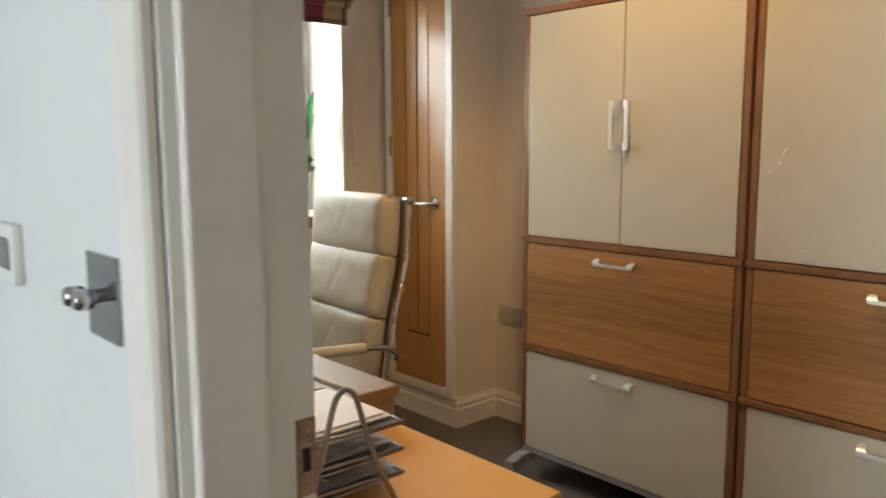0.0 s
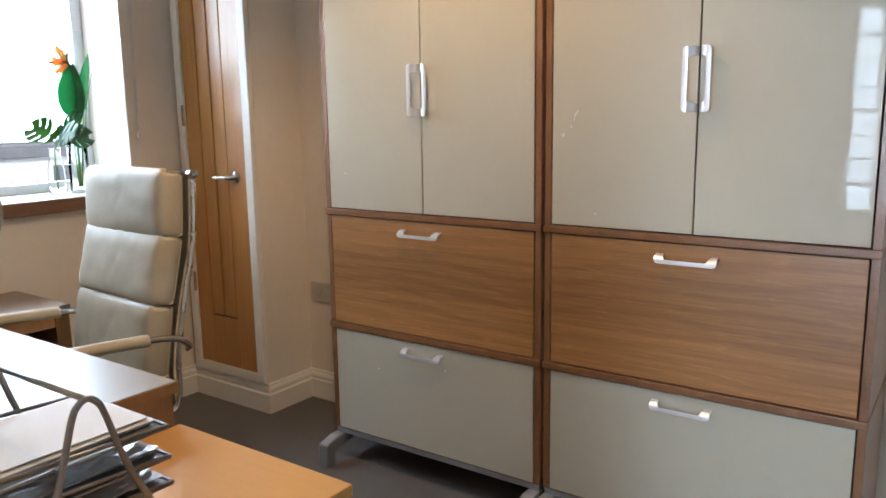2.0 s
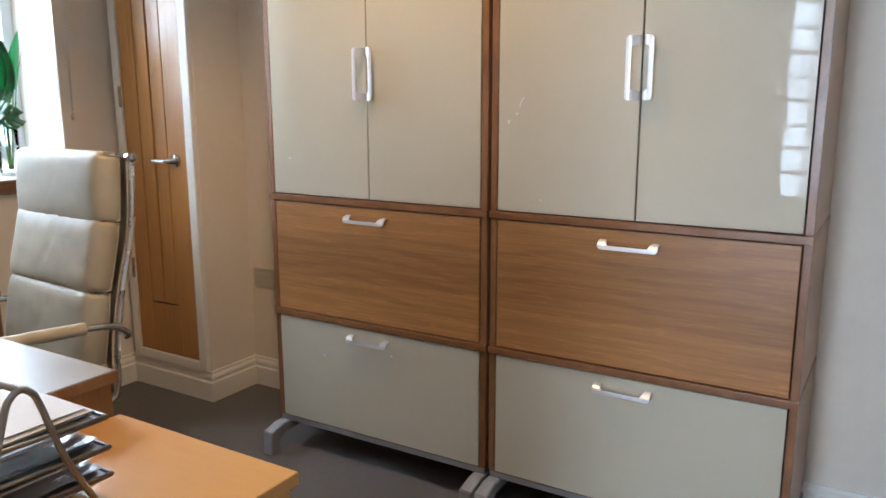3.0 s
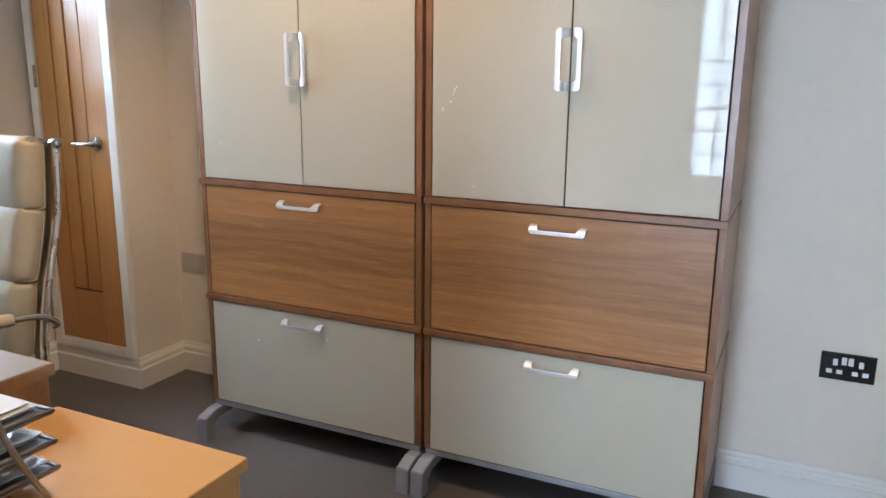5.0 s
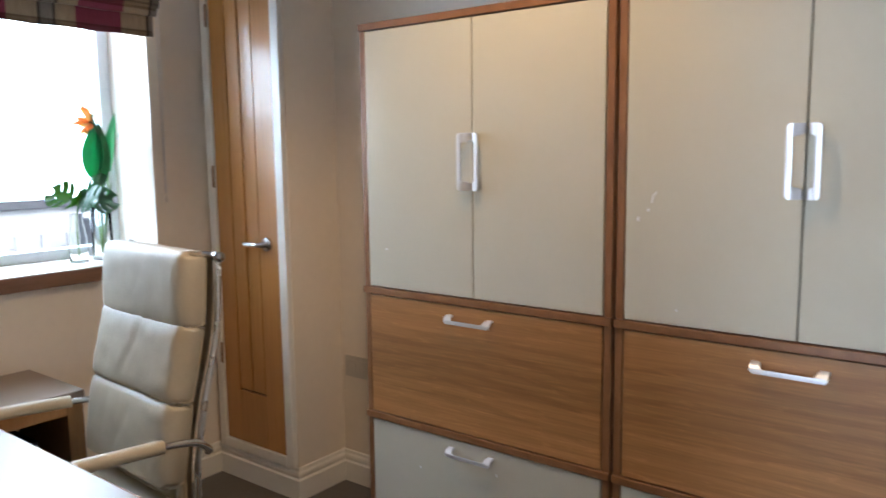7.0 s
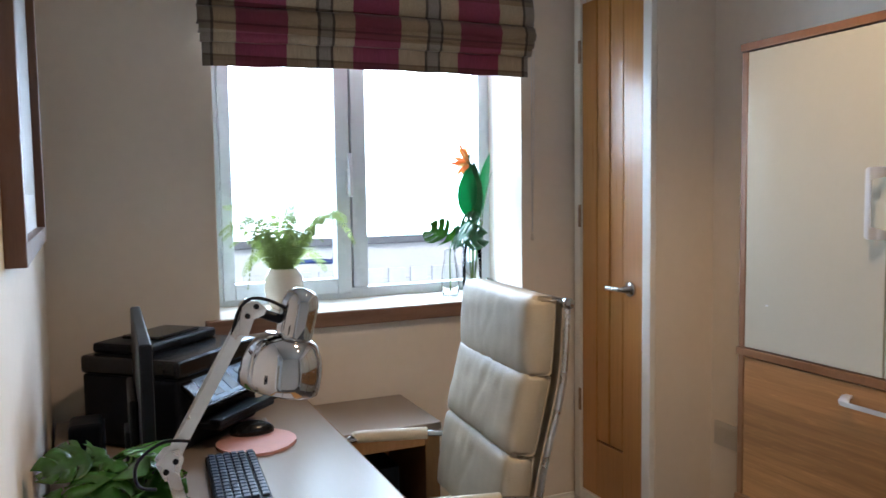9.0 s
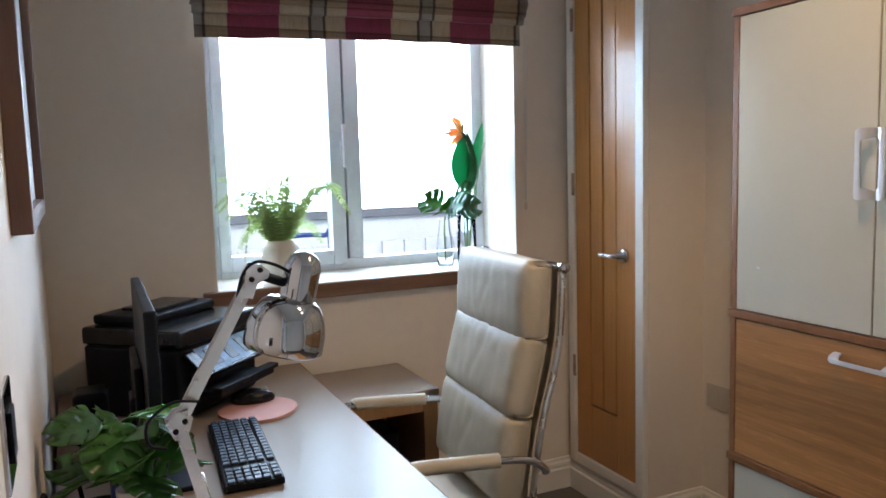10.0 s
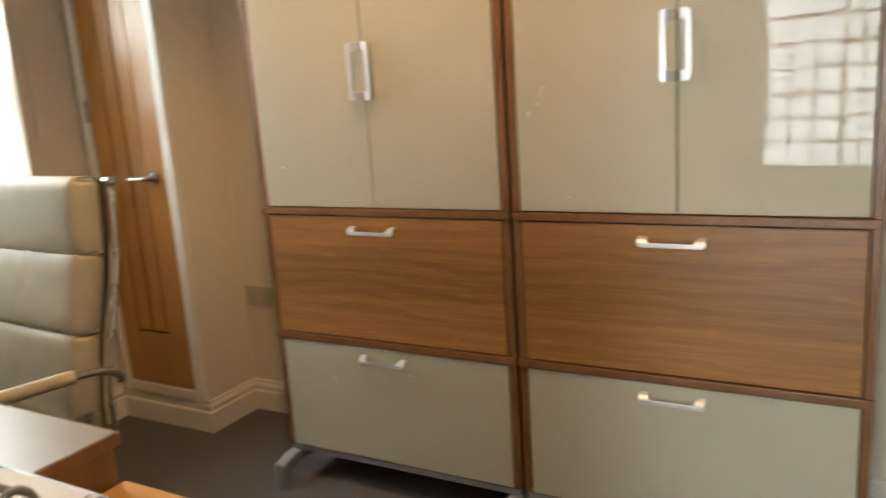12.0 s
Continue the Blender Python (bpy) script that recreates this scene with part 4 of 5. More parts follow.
def strap(a, b, width, thick):
    """A flat bar on edge between two points."""
    d_ = (b - a)
    side = d_.cross(Vector((0, 1, 0))).normalized()
    out = side.cross(d_).normalized()
    own = bmesh.new()
    bmesh.ops.create_cube(own, size=1)
    for v in own.verts:
        v.co = (a + b) / 2 + d_ * v.co.z + side * (v.co.x * width) + out * (v.co.y * thick)
    bmesh.ops.bevel(own, geom=own.edges[:], offset=0.001, segments=1, affect="EDGES")
    bmesh.ops.recalc_face_normals(own, faces=own.faces)
    return own


for a, b in ((E0, E1), (E1, E2)):
    for s in (-1, 1):
        part("arm", strap(a + off * s, b + off * s, 0.016, 0.004), M_STEEL, la)
    d = (b - a).normalized()
    part("spring", sweep([a + (b - a) * 0.08 + Vector((0.008, 0, 0)), a + (b - a) * 0.55 + Vector((0.008, 0, 0))], 0.004, 8), M_STEEL, la)
tri = [(-0.020, 0.004), (-0.006, 0.020), (0.014, 0.024), (0.020, 0.008), (0.010, -0.022), (-0.008, -0.022)]
tri_big = [(-0.020, -0.034), (-0.014, 0.006), (-0.006, 0.016), (0.008, 0.016), (0.024, 0.002), (0.020, -0.008), (0.004, -0.014), (-0.006, -0.040)]
for joint, outline in ((E1, tri), (E2, tri_big)):
    for s in (-0.014, 0.014):
        own = bmesh.new()
        a = [own.verts.new(joint + Vector((x, s - 0.0015, z))) for x, z in outline]
        b = [own.verts.new(joint + Vector((x, s + 0.0015, z))) for x, z in outline]
        own.faces.new(a); own.faces.new(b[::-1])
        for i in range(len(outline)):
            own.faces.new((a[i], a[(i + 1) % len(outline)], b[(i + 1) % len(outline)], b[i]))
        bmesh.ops.recalc_face_normals(own, faces=own.faces)
        part("elbow_plate", own, M_STEEL, la)
for e, r in ((E1, 0.012), (E2, 0.016), (E0, 0.014)):
    part("joint_plate", lathe([(r, -0.014), (r, 0.014)], e, 14, (0, 1, 0)), M_CHROME, la)
    for dx, dz in ((0.008, 0.006), (-0.006, -0.008)):
        part("bolt", lathe([(0.0045, -0.018), (0.0045, 0.018)], e + Vector((dx, 0, dz)), 8, (0, 1, 0)), M_BLACK, la)
part("neck", sweep(arc_points([E2, (0.824, 1.699, 1.211), (0.852, 1.700, 1.200)]), 0.008, 8), M_BLACK, la)
shd = Vector((-0.23, 0.07, -1)).normalized()
H0 = Vector((0.885, 1.700, 1.249))
LS = 0.91

part("socket_cap", lathe([(r * LS, h * LS) for r, h in [(0.0, -0.002), (0.016, 0.001), (0.027, 0.010), (0.033, 0.026), (0.033, 0.088), (0.031, 0.096)]], H0, 30, shd), M_CHROME, la)
HS = H0 + Vector((-0.008, 0, 0))
part("shade", lathe([(r * LS * 0.94, h * LS) for r, h in [(0.022, 0.082), (0.042, 0.085), (0.058, 0.096), (0.070, 0.116), (0.0765, 0.140), (0.078, 0.162), (0.077, 0.178), (0.0735, 0.181), (0.072, 0.178), (0.076, 0.162), (0.074, 0.140), (0.068, 0.118), (0.056, 0.098), (0.041, 0.087), (0.022, 0.084)]], HS, 44, shd), M_CHROME, la)
part("bulb", lathe([(r * LS, h * LS) for r, h in [(0.0, 0.168), (0.018, 0.160), (0.026, 0.142), (0.022, 0.122), (0.013, 0.104), (0.013, 0.096)]], H0, 20, shd), M_PAPER, la)
part("cable", sweep(arc_points([(0.855, 1.69, 1.219), (0.828, 1.684, 1.235), (0.798, 1.682, 1.241), (0.778, 1.686, 1.222), (0.766, 1.688, 1.178)]), 0.0028, 6), M_BLACK, la)
part("cable", sweep(arc_points([E1 + Vector((0.03, -0.02, 0.035)), E1 + Vector((-0.01, -0.025, 0.040)), E1 + Vector((-0.045, -0.025, 0.015)), E1 + Vector((-0.045, -0.022, -0.02)), E1 + Vector((-0.02, -0.02, -0.03))]), 0.0026, 6), M_BLACK, la)

# ---- printer, monitor, keyboard, mouse ----
pr = thing("printer", (0.76, 2.86, DZ), "black multifunction inkjet printer set across the corner", "printer")
RM = Matrix.Translation((0.757, 2.615, DZ)) @ pose(0, 0, 0, 0, 0, 47)
PWD, PDP = 0.38, 0.335
part("body", box(0, PWD, 0.012, PDP, 0.004, 0.205, 0.012, 3), M_BLACK, pr, move=RM)
part("scanner_lid", box(-0.004, PWD + 0.004, 0.0, PDP + 0.003, 0.2065, 0.258, 0.014, 3), M_BLACKGLOSS, pr, move=RM)
part("document_feeder", box(0.03, PWD - 0.03, 0.13, PDP - 0.01, 0.2585, 0.288, 0.013, 3), M_BLACK, pr, move=RM)
part("feeder_cover", box(0.10, PWD - 0.09, 0.15, 0.28, 0.2885, 0.299, 0.005), M_BLACKGLOSS, pr, move=RM)
tilt = RM @ Matrix.Translation((PWD / 2, -0.012, 0.165)) @ pose(0, 0, 0, 38, 0, 0)
part("control_panel", box(-0.17, 0.17, -0.062, 0.045, -0.007, 0.007, 0.003), M_BLACKGLOSS, pr, move=tilt)
part("screen", box(-0.125, 0.13, -0.052, 0.036, 0.0072, 0.0082), material("blue_screen", (0.22, 0.36, 0.62), 0.45, scale=40, vary=0.3, bump=0), pr, "pale blue control screen", move=tilt)
for k in range(3):
    part("button_row", box(-0.10 + k * 0.075, -0.06 + k * 0.075, -0.040, 0.022, 0.0084, 0.0100, 0.001), M_KEY, pr, move=tilt)
part("paper_tray", box(0.05, PWD - 0.05, -0.085, 0.011, 0.062, 0.078, 0.005), M_BLACK, pr, move=RM)
part("tray_lip", box(0.04, PWD - 0.04, -0.095, -0.060, 0.079, 0.094, 0.004), M_BLACK, pr, move=RM)
# dark slab on the front for the shade inside the slot
part("output_slot_shade", box(0.05, PWD - 0.05, 0.008, 0.0115, 0.085, 0.125), M_HOLESHADE, pr, move=RM)
sp = thing("desk_speaker", (0.53, 2.60, DZ), "small black desktop loudspeaker", "loudspeaker")
part("case", box(0.485, 0.565, 2.55, 2.66, DZ, 0.835, 0.016, 4), M_BLACK, sp)
part("grille", box(0.566, 0.569, 2.56, 2.65, DZ + 0.015, 0.82, 0.001), M_KEY, sp)

mo = thing("monitor", (0.645, 2.26, DZ), "black flat computer monitor seen edge-on", "monitor")
part("panel", box(0.640, 0.664, 1.985, 2.53, 0.800, 1.128, 0.006, 3), M_BLACK, mo)
part("rear_bulge", box(0.622, 0.6395, 2.16, 2.40, 0.84, 0.98, 0.008, 3), M_BLACK, mo)
part("glass", box(0.6642, 0.666, 1.995, 2.52, 0.815, 1.118), M_BLACKGLOSS, mo)
part("neck", box(0.612, 0.636, 2.22, 2.30, DZ + 0.012, 0.90, 0.006), M_BLACK, mo)
part("foot", box(0.56, 0.74, 2.14, 2.38, DZ, DZ + 0.012, 0.005), M_BLACK, mo)

kb = thing("keyboard", (0.845, 2.30, DZ), "black full-size keyboard on the desk", "keyboard")
KM = Matrix.Translation((0.858, 2.302, DZ)) @ pose(0, 0, 0, 0, 0, -3) @ Matrix.Translation((0, 0, 0.0))
part("body", box(-0.064, 0.064, -0.222, 0.222, 0.003, 0.018, 0.004), M_BLACK, kb, move=KM)
rows = [(-0.050, 1.0), (-0.027, 1.0), (-0.008, 1.0), (0.011, 1.0), (0.030, 1.0), (0.049, 1.0)]
keymesh = None
for r, (kx, _) in enumerate(rows):
    n = 20
    for k in range(n):
        if k in (15,) and r not in (9,):
            continue
        y = -0.208 + k * 0.0219
        if keymesh is None:
            q = part("key", box(-0.0082, 0.0082, -0.0092, 0.0092, 0, 0.0075, 0.0018, 1), M_KEY, kb)
            keymesh = q.data
        else:
            q = new("key", keymesh)
            q.parent = kb
            q.matrix_parent_inverse = kb.matrix_basis.inverted()
        q.matrix_basis = KM @ Matrix.Translation((-kx, -y, 0.0175))
for s in (-1, 1):
    part("foot", box(-0.055, -0.040, s * 0.18 - 0.01, s * 0.18 + 0.01, 0, 0.0035), M_BLACK, kb, move=KM)

mp = thing("mouse_mat", (0.955, 2.66, DZ), "round pink mouse mat with wrist bulge", "mouse mat")
own = prism([(0.958 + 0.105 * math.cos(a) * (1 + 0.06 * math.cos(2 * a)), 2.632 + 0.116 * math.sin(a)) for a in (k * math.tau / 40 for k in range(40))], DZ + 0.0005, DZ + 0.009)
part("pad", own, M_PINK, mp)
ms = thing("mouse", (0.955, 2.72, DZ + 0.009), "black computer mouse on the pink mat", "mouse")
own = bmesh.new()
bmesh.ops.create_uvsphere(own, u_segments=24, v_segments=14, radius=1)
for v in own.verts:
    v.co = Vector((v.co.x * 0.064, v.co.y * 0.034 * (1 - 0.12 * v.co.x), max(v.co.z, -0.3) * 0.030 + 0.009))
part("shell", own, M_BLACKGLOSS, ms, smooth=True, move=Matrix.Translation((0.957, 2.700, DZ + 0.0095)) @ pose(0, 0, 0, 0, 0, -8))
part("wheel", lathe([(0.007, -0.003), (0.007, 0.003)], (0.994, 2.697, DZ + 0.044), 14, (0, 1, 0)), M_GREY, ms)

# ---- letter trays ----
lt = thing("letter_tray", (0.80, 1.43, 0.60), "grey wire letter tray rack with three paper trays", "letter tray")
TX0, TX1, TY0, TY1 = 0.645, 0.965, 1.295, 1.578
for y in (1.262, 1.610):
    part("arch", sweep(arc_points([(0.690, y, 0.604), (0.745, y, 0.72), (0.778, y, 0.825), (0.790, y, 0.847), (0.805, y, 0.855), (0.820, y, 0.847), (0.832, y, 0.825), (0.865, y, 0.72), (0.920, y, 0.604)], 5), 0.0058, 8), M_WIRE, lt)
part("carry_bar", sweep([(0.805, 1.262, 0.854), (0.805, 1.610, 0.854)], 0.0052, 8), M_WIRE, lt)
for i, z in enumerate((0.636, 0.686, 0.742)):
    tr = part("tray", box(TX0, TX1, TY0 + 0.002, TY1 - 0.002, z, z + 0.0025), M_WIRE, lt)
    part("rim_wire", sweep([(TX0, TY0, z + 0.020), (TX1, TY0, z + 0.004), (TX1, TY1, z + 0.004), (TX0, TY1, z + 0.020)], 0.0042, 8), M_WIRE, tr)
    for y in (TY0, TY1):
        part("side_wire", sweep([(TX0, y, z + 0.001), (TX1, y, z + 0.001)], 0.003, 6), M_WIRE, tr)
    for y in (1.262, 1.610):
        yy = TY0 if y < 1.4 else TY1
        part("bracket", sweep([(0.76, y, z + 0.004), (0.76, yy, z + 0.004)], 0.003, 6), M_WIRE, tr)
    pp = thing("paper_stack", (0.80, 1.44, z + 0.003), "stack of white paper sheets in a tray", "paper", "papers in the trays")
    for k in range(6 if i == 2 else 4):
        a = random.uniform(-1.6, 1.6)
        part("sheet", box(-0.148, 0.148, -0.105, 0.105, 0, 0.0016), M_PAPER, pp, move=Matrix.Translation((0.808 + random.uniform(-0.006, 0.006), 1.437 + random.uniform(-0.012, 0.012), z + 0.003 + k * 0.0024)) @ pose(0, 0, 0, 0, 0, a))


def crumpled(x0, x1, y0, y1, z, seed):
    """A thin film lying unevenly."""
    own = bmesh.new()
    n = 16
    grid = [[own.verts.new((x0 + (x1 - x0) * i / n, y0 + (y1 - y0) * j / n, z + 0.006 * abs(noise.noise(Vector((i * 0.45, j * 0.45, seed)))) + 0.003 * abs(noise.noise(Vector((i * 1.3, j * 1.1, seed)))))) for j in range(n + 1)] for i in range(n + 1)]
    for i in range(n):
        for j in range(n):
            own.faces.new((grid[i][j], grid[i + 1][j], grid[i + 1][j + 1], grid[i][j + 1]))
    bmesh.ops.recalc_face_normals(own, faces=own.faces)
    bmesh.ops.solidify(own, geom=own.faces[:], thickness=0.0006)
    return own


for k, z in enumerate((0.650, 0.700)):
    sl = thing("plastic_wallet", (0.83, 1.43, z), "crumpled clear plastic wallet on papers in a tray", "wallet", "wallets in the trays")
    part("film", crumpled(0.665, 0.958, 1.305 + 0.012 * k, 1.560, z, 3.7 + 5 * k), M_FILM, sl)

# ---- small things on the desk ----
pp = thing("pen_pot", (0.545, 1.93, DZ), "round black pen pot with two pens", "pen pot")
part("cup", lathe([(0.036, 0), (0.038, 0.003), (0.040, 0.095), (0.037, 0.095), (0.035, 0.006), (0, 0.005)], (0.545, 1.93, DZ), 28), M_BLACK, pp)
for dx, dy, mat in ((0.012, 0.010, M_BLUE), (-0.015, -0.004, M_BLACKGLOSS)):
    part("pen", sweep([(0.545 + dx, 1.93 + dy, DZ + 0.008), (0.545 + dx * 2.2, 1.93 + dy * 2.2, DZ + 0.145)], 0.004, 8), mat, pp)
bt = thing("small_bottle", (0.665, 1.815, DZ), "small cream bottle with a black cap", "bottle")
part("bottle", lathe([(0.017, 0), (0.019, 0.003), (0.019, 0.075), (0.014, 0.090), (0.008, 0.096), (0.008, 0.104), (0, 0.105)], (0.665, 1.815, DZ), 24), M_CERAMIC, bt)
part("cap", lathe([(0.0095, 0.100), (0.0095, 0.118), (0.007, 0.121), (0, 0.1215)], (0.665, 1.815, DZ), 20), M_BLACK, bt)
cb = thing("power_cable", (0.47, 2.05, DZ), "black power cable hanging behind the desk plant", "cable")
part("cable", sweep(arc_points([(0.462, 1.78, 0.862), (0.466, 1.80, 0.880), (0.470, 1.84, 0.84), (0.478, 1.90, 0.74), (0.500, 2.00, 0.705), (0.56, 2.12, 0.705)]), 0.0035, 8), M_BLACK, cb)

# ---- picture on the wall ----
pic = thing("framed_picture", (0.46, 2.13, 1.30), "framed picture in a deep dark wood frame", "picture")
PM = Matrix.Translation((0.4585, 1.745, 0)) @ pose(0, 0, 0, 0, 0, 1.85)
PZ0, PZ1, PL = 1.300, 2.05, 0.785
for y0, y1 in ((0, 0.035), (PL - 0.035, PL)):
    part("frame_side", box(0, 0.030, y0, y1, PZ0, PZ1, 0.002), M_PICFRAME, pic, move=PM)
for z0, z1 in ((PZ0, PZ0 + 0.035), (PZ1 - 0.035, PZ1)):
    part("frame_rail", box(0, 0.0295, 0.035, PL - 0.035, z0, z1, 0.002), M_PICFRAME, pic, move=PM)
part("mount", box(0.004, 0.012, 0.034, PL - 0.034, PZ0 + 0.034, PZ1 - 0.034), M_PAPER, pic, move=PM)
part("print", box(0.0122, 0.0135, 0.10, PL - 0.10, PZ0 + 0.11, PZ1 - 0.11), M_PICTURE, pic, move=PM)
sw = thing("desk_socket", (0.47, 1.38, 1.11), "chrome double socket plate above the desk's end", "socket")
SM = Matrix.Translation((0.4690, 1.38, 0)) @ pose(0, 0, 0, 0, 0, 1.85)
part("plate", box(0, 0.006, -0.050, 0.050, 1.060, 1.165, 0.002), M_CHROME, sw, move=SM)
part("rocker", box(0.0055, 0.010, -0.022, 0.022, 1.085, 1.140, 0.002), M_BLACK, sw, move=SM)

# ---- plants ----
def leaf_blade(length, width, curl=0.25, notch=0, heart=0.0, n=12, fold_=0.12):
    """A leaf in its own frame: stalk end at 0, tip along x, bending down."""
    own = bmesh.new()
    rows_ = []
    for i in range(n + 1):
        t = i / n
        w = width * (math.sin(math.pi * min(1, t * 0.93 + 0.07)) ** 0.75) * (1 - 0.25 * t)
        x = length * t
        z = -curl * length * t * t
        row = []
        for j in range(-4, 5):
            s = j / 4
            k = 1.0
            if notch and abs(s) > 0.4:
                k = 0.62 if (i % 3 == 0 and 0 < i < n) else 1.0
            back = -heart * length * abs(s) ** 1.5 * (1 - t) ** 3
            row.append(own.verts.new((x + back, s * w * k, z + abs(s) * fold_ * w + 0.004 * math.sin(9 * t + 4 * s) * length * 4 * 0.25)))
        rows_.append(row)
    for a, b in zip(rows_, rows_[1:]):
        for j in range(8):
            own.faces.new((a[j], a[j + 1], b[j + 1], b[j]))
    bmesh.ops.recalc_face_normals(own, faces=own.faces)
    bmesh.ops.solidify(own, geom=own.faces[:], thickness=0.0012)
    for f in own.faces:
        f.smooth = True
    return own


def split_leaf(length, width, cuts=4):
    """A split-leaf blade: lobes on both sides of a midrib, with deep slots between."""
    own = bmesh.new()
    for side in (-1, 1):
        for k in range(cuts):
            t0 = k / cuts
            for q in range(5):
                a, b = q / 5, (q + 1) / 5
                def pt(lobe, s):
                    mid = length * (t0 + (lobe - 0.02) / cuts * (0.86 if s > 0.35 else 1.0) + 0.02)
                    reach = width * math.sin(math.pi * (0.16 + 0.74 * (t0 + lobe / cuts))) * s
                    return Vector((mid + 0.22 * length * s * s - (0.16 * length * s if k == 0 else 0), side * reach, -0.22 * length * (mid / length) ** 2 + 0.15 * width * s - 0.12 * width * s * s))
                strip = [[own.verts.new(pt(l, s)) for l in (0.0, 0.5, 1.0)] for s in (a, b)]
                for i in range(2):
                    vs = (strip[0][i], strip[0][i + 1], strip[1][i + 1], strip[1][i])
                    own.faces.new(vs if side > 0 else vs[::-1])
    bmesh.ops.remove_doubles(own, verts=own.verts, dist=0.0004)
    bmesh.ops.recalc_face_normals(own, faces=own.faces)
    bmesh.ops.solidify(own, geom=own.faces[:], thickness=0.0012)
    for f in own.faces:
        f.smooth = True
    return own


def aim(base, yaw, pitch, roll=0):
    return Matrix.Translation(base) @ Euler((0, 0, radians(yaw))).to_matrix().to_4x4() @ Euler((0, radians(-pitch), 0)).to_matrix().to_4x4() @ Euler((radians(roll), 0, 0)).to_matrix().to_4x4()


# leafy plant on the desk
pl = thing("desk_plant", (0.605, 1.85, DZ), "glossy split-leaf plant in a small cream pot", "plant")
PC = Vector((0.600, 1.86, DZ))
part("pot", lathe([(0.023, 0), (0.026, 0.004), (0.028, 0.07), (0.029, 0.135), (0.029, 0.142), (0.025, 0.142), (0.024, 0.128), (0, 0.127)], PC, 28), M_CERAMIC, pl)
rnd = random.Random(4)
for k in range(24):
    yaw = k * 137.5 + 20
    h = 0.155 + 0.135 * (k / 24) ** 0.8 + rnd.uniform(-0.015, 0.015)
    up_ = rnd.uniform(-30, 25)
    ln = rnd.uniform(0.070, 0.098)
    d = Vector((math.cos(radians(yaw)), math.sin(radians(yaw)), 0))
    tip = PC + d * rnd.uniform(0.012, 0.042) + Vector((0, 0, h))
    part("stem", sweep(arc_points([PC + Vector((0, 0, 0.12)) + d * 0.008, PC + d * 0.018 + Vector((0, 0, 0.12 + (h - 0.12) * 0.6)), tip], 4), 0.0028, 6), M_STEM, pl)
    part("leaf", split_leaf(ln, 0.050, 4) if k % 3 else leaf_blade(ln, 0.036, 0.2, 0, 0.2), M_LEAF, pl, move=aim(tip, yaw, up_, rnd.uniform(-30, 30)))

# fern in a rounded pot on the sill
fe = thing("fern", (1.18, 3.25, 0.984), "pale green fern in a cream rounded pot", "plant")
FC = Vector((1.18, 3.25, 0.984))
part("pot", lathe([(0.040, 0), (0.046, 0.003), (0.064, 0.035), (0.071, 0.075), (0.068, 0.115), (0.055, 0.146), (0.050, 0.150), (0.046, 0.148), (0.048, 0.130), (0, 0.128)], FC, 36), M_CERAMIC, fe)
def frond(p0, tip, arch, width, twist):
    """One arching fern frond: a thin rib with narrow leaflets in pairs."""
    line = arc_points([p0, p0.lerp(tip, 0.30) + Vector((0, 0, arch * 0.8)), p0.lerp(tip, 0.68) + Vector((0, 0, arch)), tip], 14)
    own = sweep(line, 0.0013, 5, taper=[1 - 0.7 * i / len(line) for i in range(len(line))])
    for i in range(4, len(line) - 1):
        t = i / (len(line) - 1)
        fw = (line[i + 1] - line[i]).normalized()
        sd = fw.cross(Vector((0, 0, 1)))
        sd = sd.normalized() if sd.length > 0.1 else Vector((1, 0, 0))
        sd = sd * math.cos(twist) + sd.cross(fw) * math.sin(twist)
        wl = width * (1 - t) ** 0.55 * min(1, 0.45 + 2.2 * t) + 0.003
        q = (line[i + 1] - line[i]) * 0.27
        for sgn in (-1, 1):
            a = line[i] + q * rnd.uniform(-0.4, 0.4)
            b = a + sd * sgn * wl + fw * wl * 0.45 - Vector((0, 0, wl * rnd.uniform(0.05, 0.45)))
            mid = a.lerp(b, 0.5) + Vector((0, 0, wl * 0.06))
            vs = [own.verts.new(p) for p in (a - q, a + q, mid + q * 1.1, b, mid - q * 1.1)]
            own.faces.new(vs if sgn > 0 else vs[::-1])
    return own


crown = FC + Vector((0, 0, 0.13))
for k in range(27):
    yaw = radians(k * 137.5)
    d = Vector((math.cos(yaw), math.sin(yaw) * 0.7, 0))
    out, rise = rnd.uniform(0.15, 0.25), rnd.uniform(0.10, 0.21)
    if k % 3 == 0:
        out, rise = rnd.uniform(0.04, 0.13), rnd.uniform(0.235, 0.305)
    elif k % 7 == 1:
        rise = rnd.uniform(-0.08, 0.02)
    part("frond", frond(crown + d * 0.018, crown + d * out + Vector((0, 0, rise)), 0.03 + out * 0.24, 0.038, d.x * rnd.uniform(0.7, 1.3)), M_FERN, fe)
for tip, arch in (((0.965, 3.20, 1.365), 0.06), ((1.035, 3.17, 1.070), 0.22), ((1.440, 3.20, 1.215), 0.15), ((1.40, 3.16, 1.30), 0.08), ((1.21, 3.22, 1.405), 0.02), ((1.00, 3.20, 1.24), 0.12)):
    part("frond", frond(crown + Vector((0, -0.01, 0)), Vector(tip), arch, 0.032, 1.0 if tip[0] > 1.18 else -1.0), M_FERN, fe)

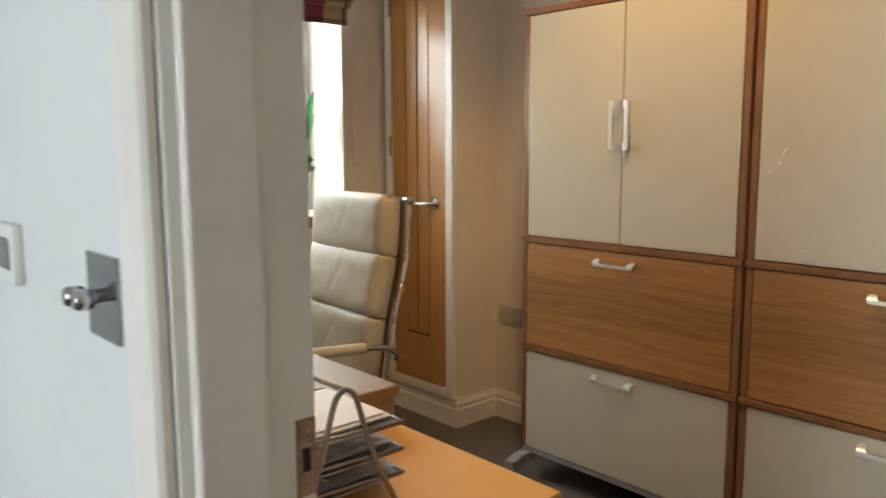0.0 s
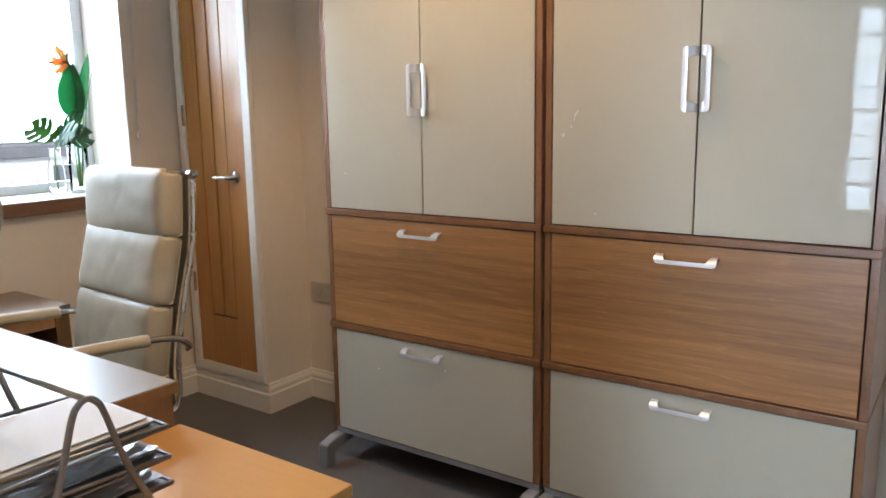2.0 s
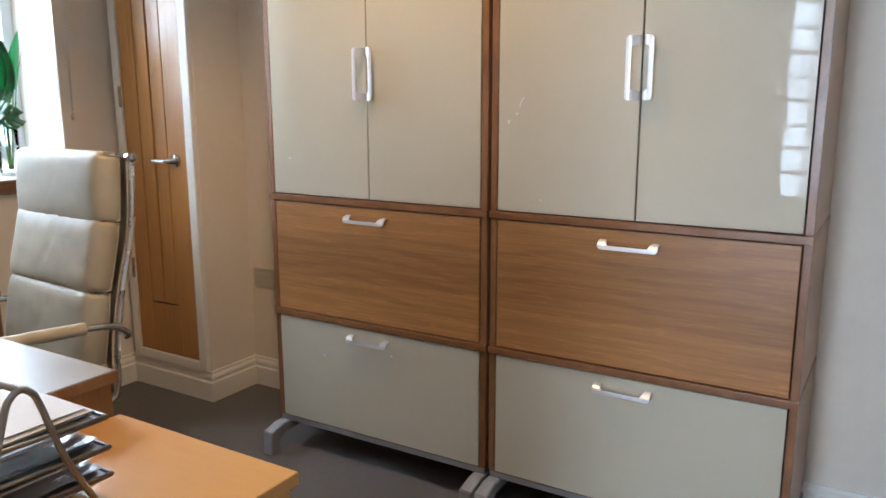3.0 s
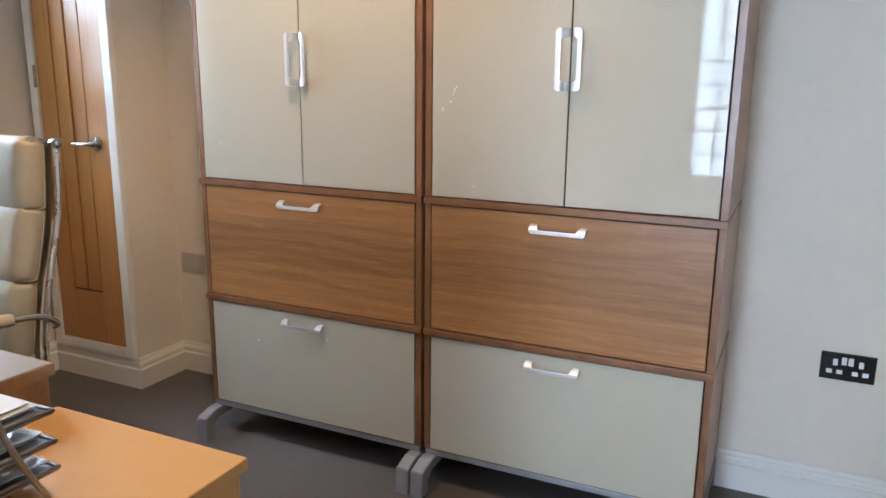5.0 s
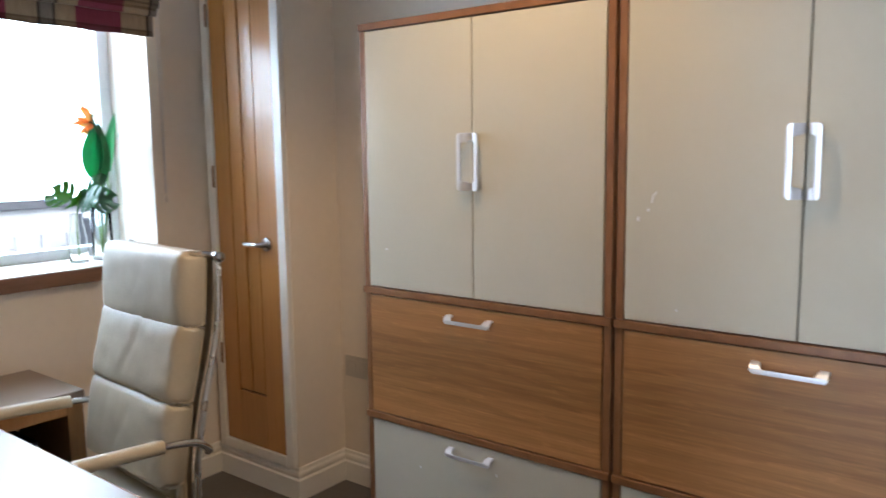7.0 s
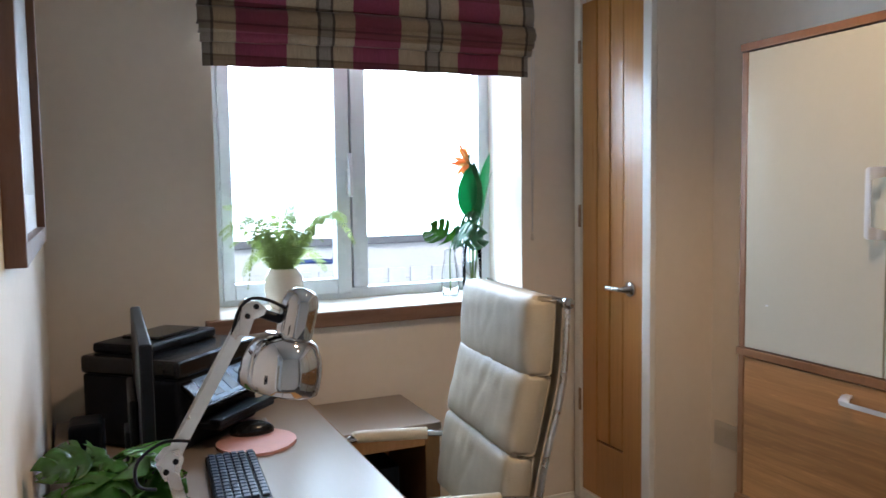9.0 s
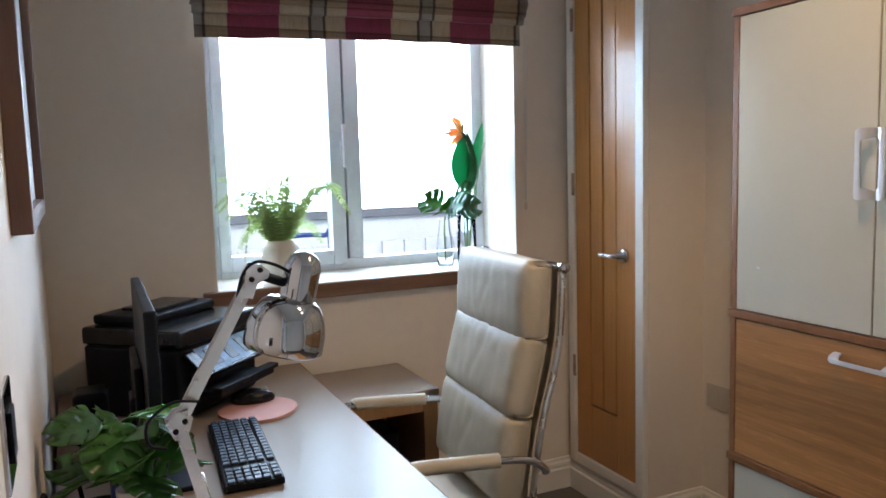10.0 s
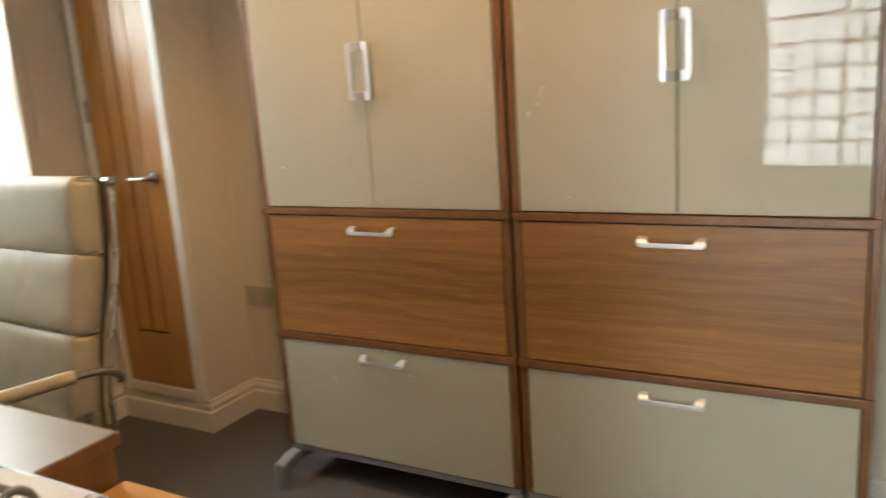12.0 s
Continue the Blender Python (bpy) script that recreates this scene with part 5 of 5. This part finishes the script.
# glass vase with a split leaf
v1 = thing("glass_bottle_vase", (1.848, 3.25, 0.984), "small clear glass vase with split leaves", "vase")
VC = Vector((1.848, 3.25, 0.984))
part("glass", lathe([(0.030, 0), (0.033, 0.004), (0.036, 0.06), (0.034, 0.10), (0.024, 0.15), (0.022, 0.19), (0.024, 0.192), (0.0205, 0.19), (0.0225, 0.15), (0.032, 0.10), (0.034, 0.06), (0.031, 0.012), (0, 0.010)], VC, 32), M_CLEAR, v1)
for yaw, ln, h, lean, pit in ((190, 0.14, 0.235, -0.015, 24), (340, 0.13, 0.235, 0.02, 5), (15, 0.12, 0.26, 0.03, 30), (270, 0.13, 0.225, 0.03, 20)):
    d = Vector((math.cos(radians(yaw)), math.sin(radians(yaw)), 0))
    tip = VC + d * lean + Vector((0, 0, h))
    part("stem", sweep(arc_points([VC + Vector((0, 0, 0.02)), VC + Vector((0, 0, 0.18)), tip], 5), 0.0025, 6), M_STEM, v1)
    part("leaf", split_leaf(ln * 0.88, 0.064, 4), M_LEAF if yaw == 190 else M_LEAFDARK, v1, move=aim(tip, yaw, pit, 56 if yaw > 180 else -55))
# tall glass vase with the flower
v2 = thing("tall_glass_vase", (1.955, 3.27, 0.984), "tall clear glass vase with a bird-of-paradise flower", "vase")
TC = Vector((1.955, 3.27, 0.984))
part("glass", lathe([(0.038, 0), (0.040, 0.004), (0.040, 0.26), (0.0375, 0.26), (0.037, 0.012), (0, 0.010)], TC, 32), M_CLEAR, v2)
for (dx, dy, h, ln, w, mat, yaw, pit, roll) in ((-0.020, 0, 0.325, 0.20, 0.047, M_LEAFBRIGHT, 262, 84, 0), (0.055, 0.02, 0.345, 0.235, 0.044, M_LEAFBRIGHT, 280, 80, 20), (0.02, 0.01, 0.30, 0.24, 0.040, M_LEAFDARK, 250, 84, -25), (0.045, -0.01, 0.30, 0.20, 0.042, M_LEAFDARK, 300, 80, 30)):
    tip = TC + Vector((dx, dy, h))
    part("stem", sweep(arc_points([TC + Vector((dx * 0.2, 0, 0.02)), TC + Vector((dx * 0.6, dy * 0.6, 0.2)), tip], 5), 0.003, 6), M_STEM, v2)
    part("leaf", leaf_blade(ln, w, 0.05, n=14), mat, v2, move=aim(tip, yaw, pit, roll))
HB = TC + Vector((-0.015, -0.01, 0.535))
part("stem", sweep(arc_points([TC + Vector((0, 0, 0.02)), TC + Vector((0.005, 0, 0.3)), HB + Vector((0.02, 0, -0.02))], 6), 0.0035, 6), M_STEM, v2)
for k in range(13):
    own = leaf_blade(0.098 * rnd.uniform(0.6, 1.1), 0.0125, 0.0, n=6)
    part("petal", own, M_PETAL if k % 2 == 1 else M_PETALPALE, v2, move=aim(HB, 130 + (k % 5) * 24, 75 - k * 11, rnd.uniform(-60, 60)))
part("beak", sweep(arc_points([HB + Vector((0.035, 0, -0.045)), HB, HB + Vector((0.012, 0, 0.05))], 4), 0.011, 8, taper=[1, 1.1, 1.1, 1, 0.9, 0.7, 0.5, 0.3, 0.1]), M_LEAFDARK, v2)

# ---- small pale marks on the cabinet fronts ----
def mark_stroke(y0, z0, y1, z1, r):
    a, b = Vector((X0, y0, z0)), Vector((X0, y1, z1))
    m = (a + b) / 2 + Vector((0, 0.003, 0.002))
    own = sweep(arc_points([a, m, b], 4), r, 6)
    for v in own.verts:
        v.co.x = X0 - 0.0005 + (v.co.x - X0) * 0.15
    return own


for owner, marks in ((near_cabinet, ((1.090, 1.290, 1.103, 1.262, 0.0022), (1.108, 1.246, 1.111, 1.241, 0.0026), (1.133, 1.226, 1.136, 1.216, 0.0032), (1.031, 1.002, 1.033, 0.999, 0.0022))),
                     (far_cabinet, ((1.974, 1.087, 1.982, 1.085, 0.0022), (1.850, 0.393, 1.853, 0.390, 0.0030), (1.559, 0.440, 1.561, 0.436, 0.0032)))):
    for y0, z0, y1, z1, r in marks:
        part("pale_mark", mark_stroke(y0, z0, y1, z1, r), M_PAPER, owner)
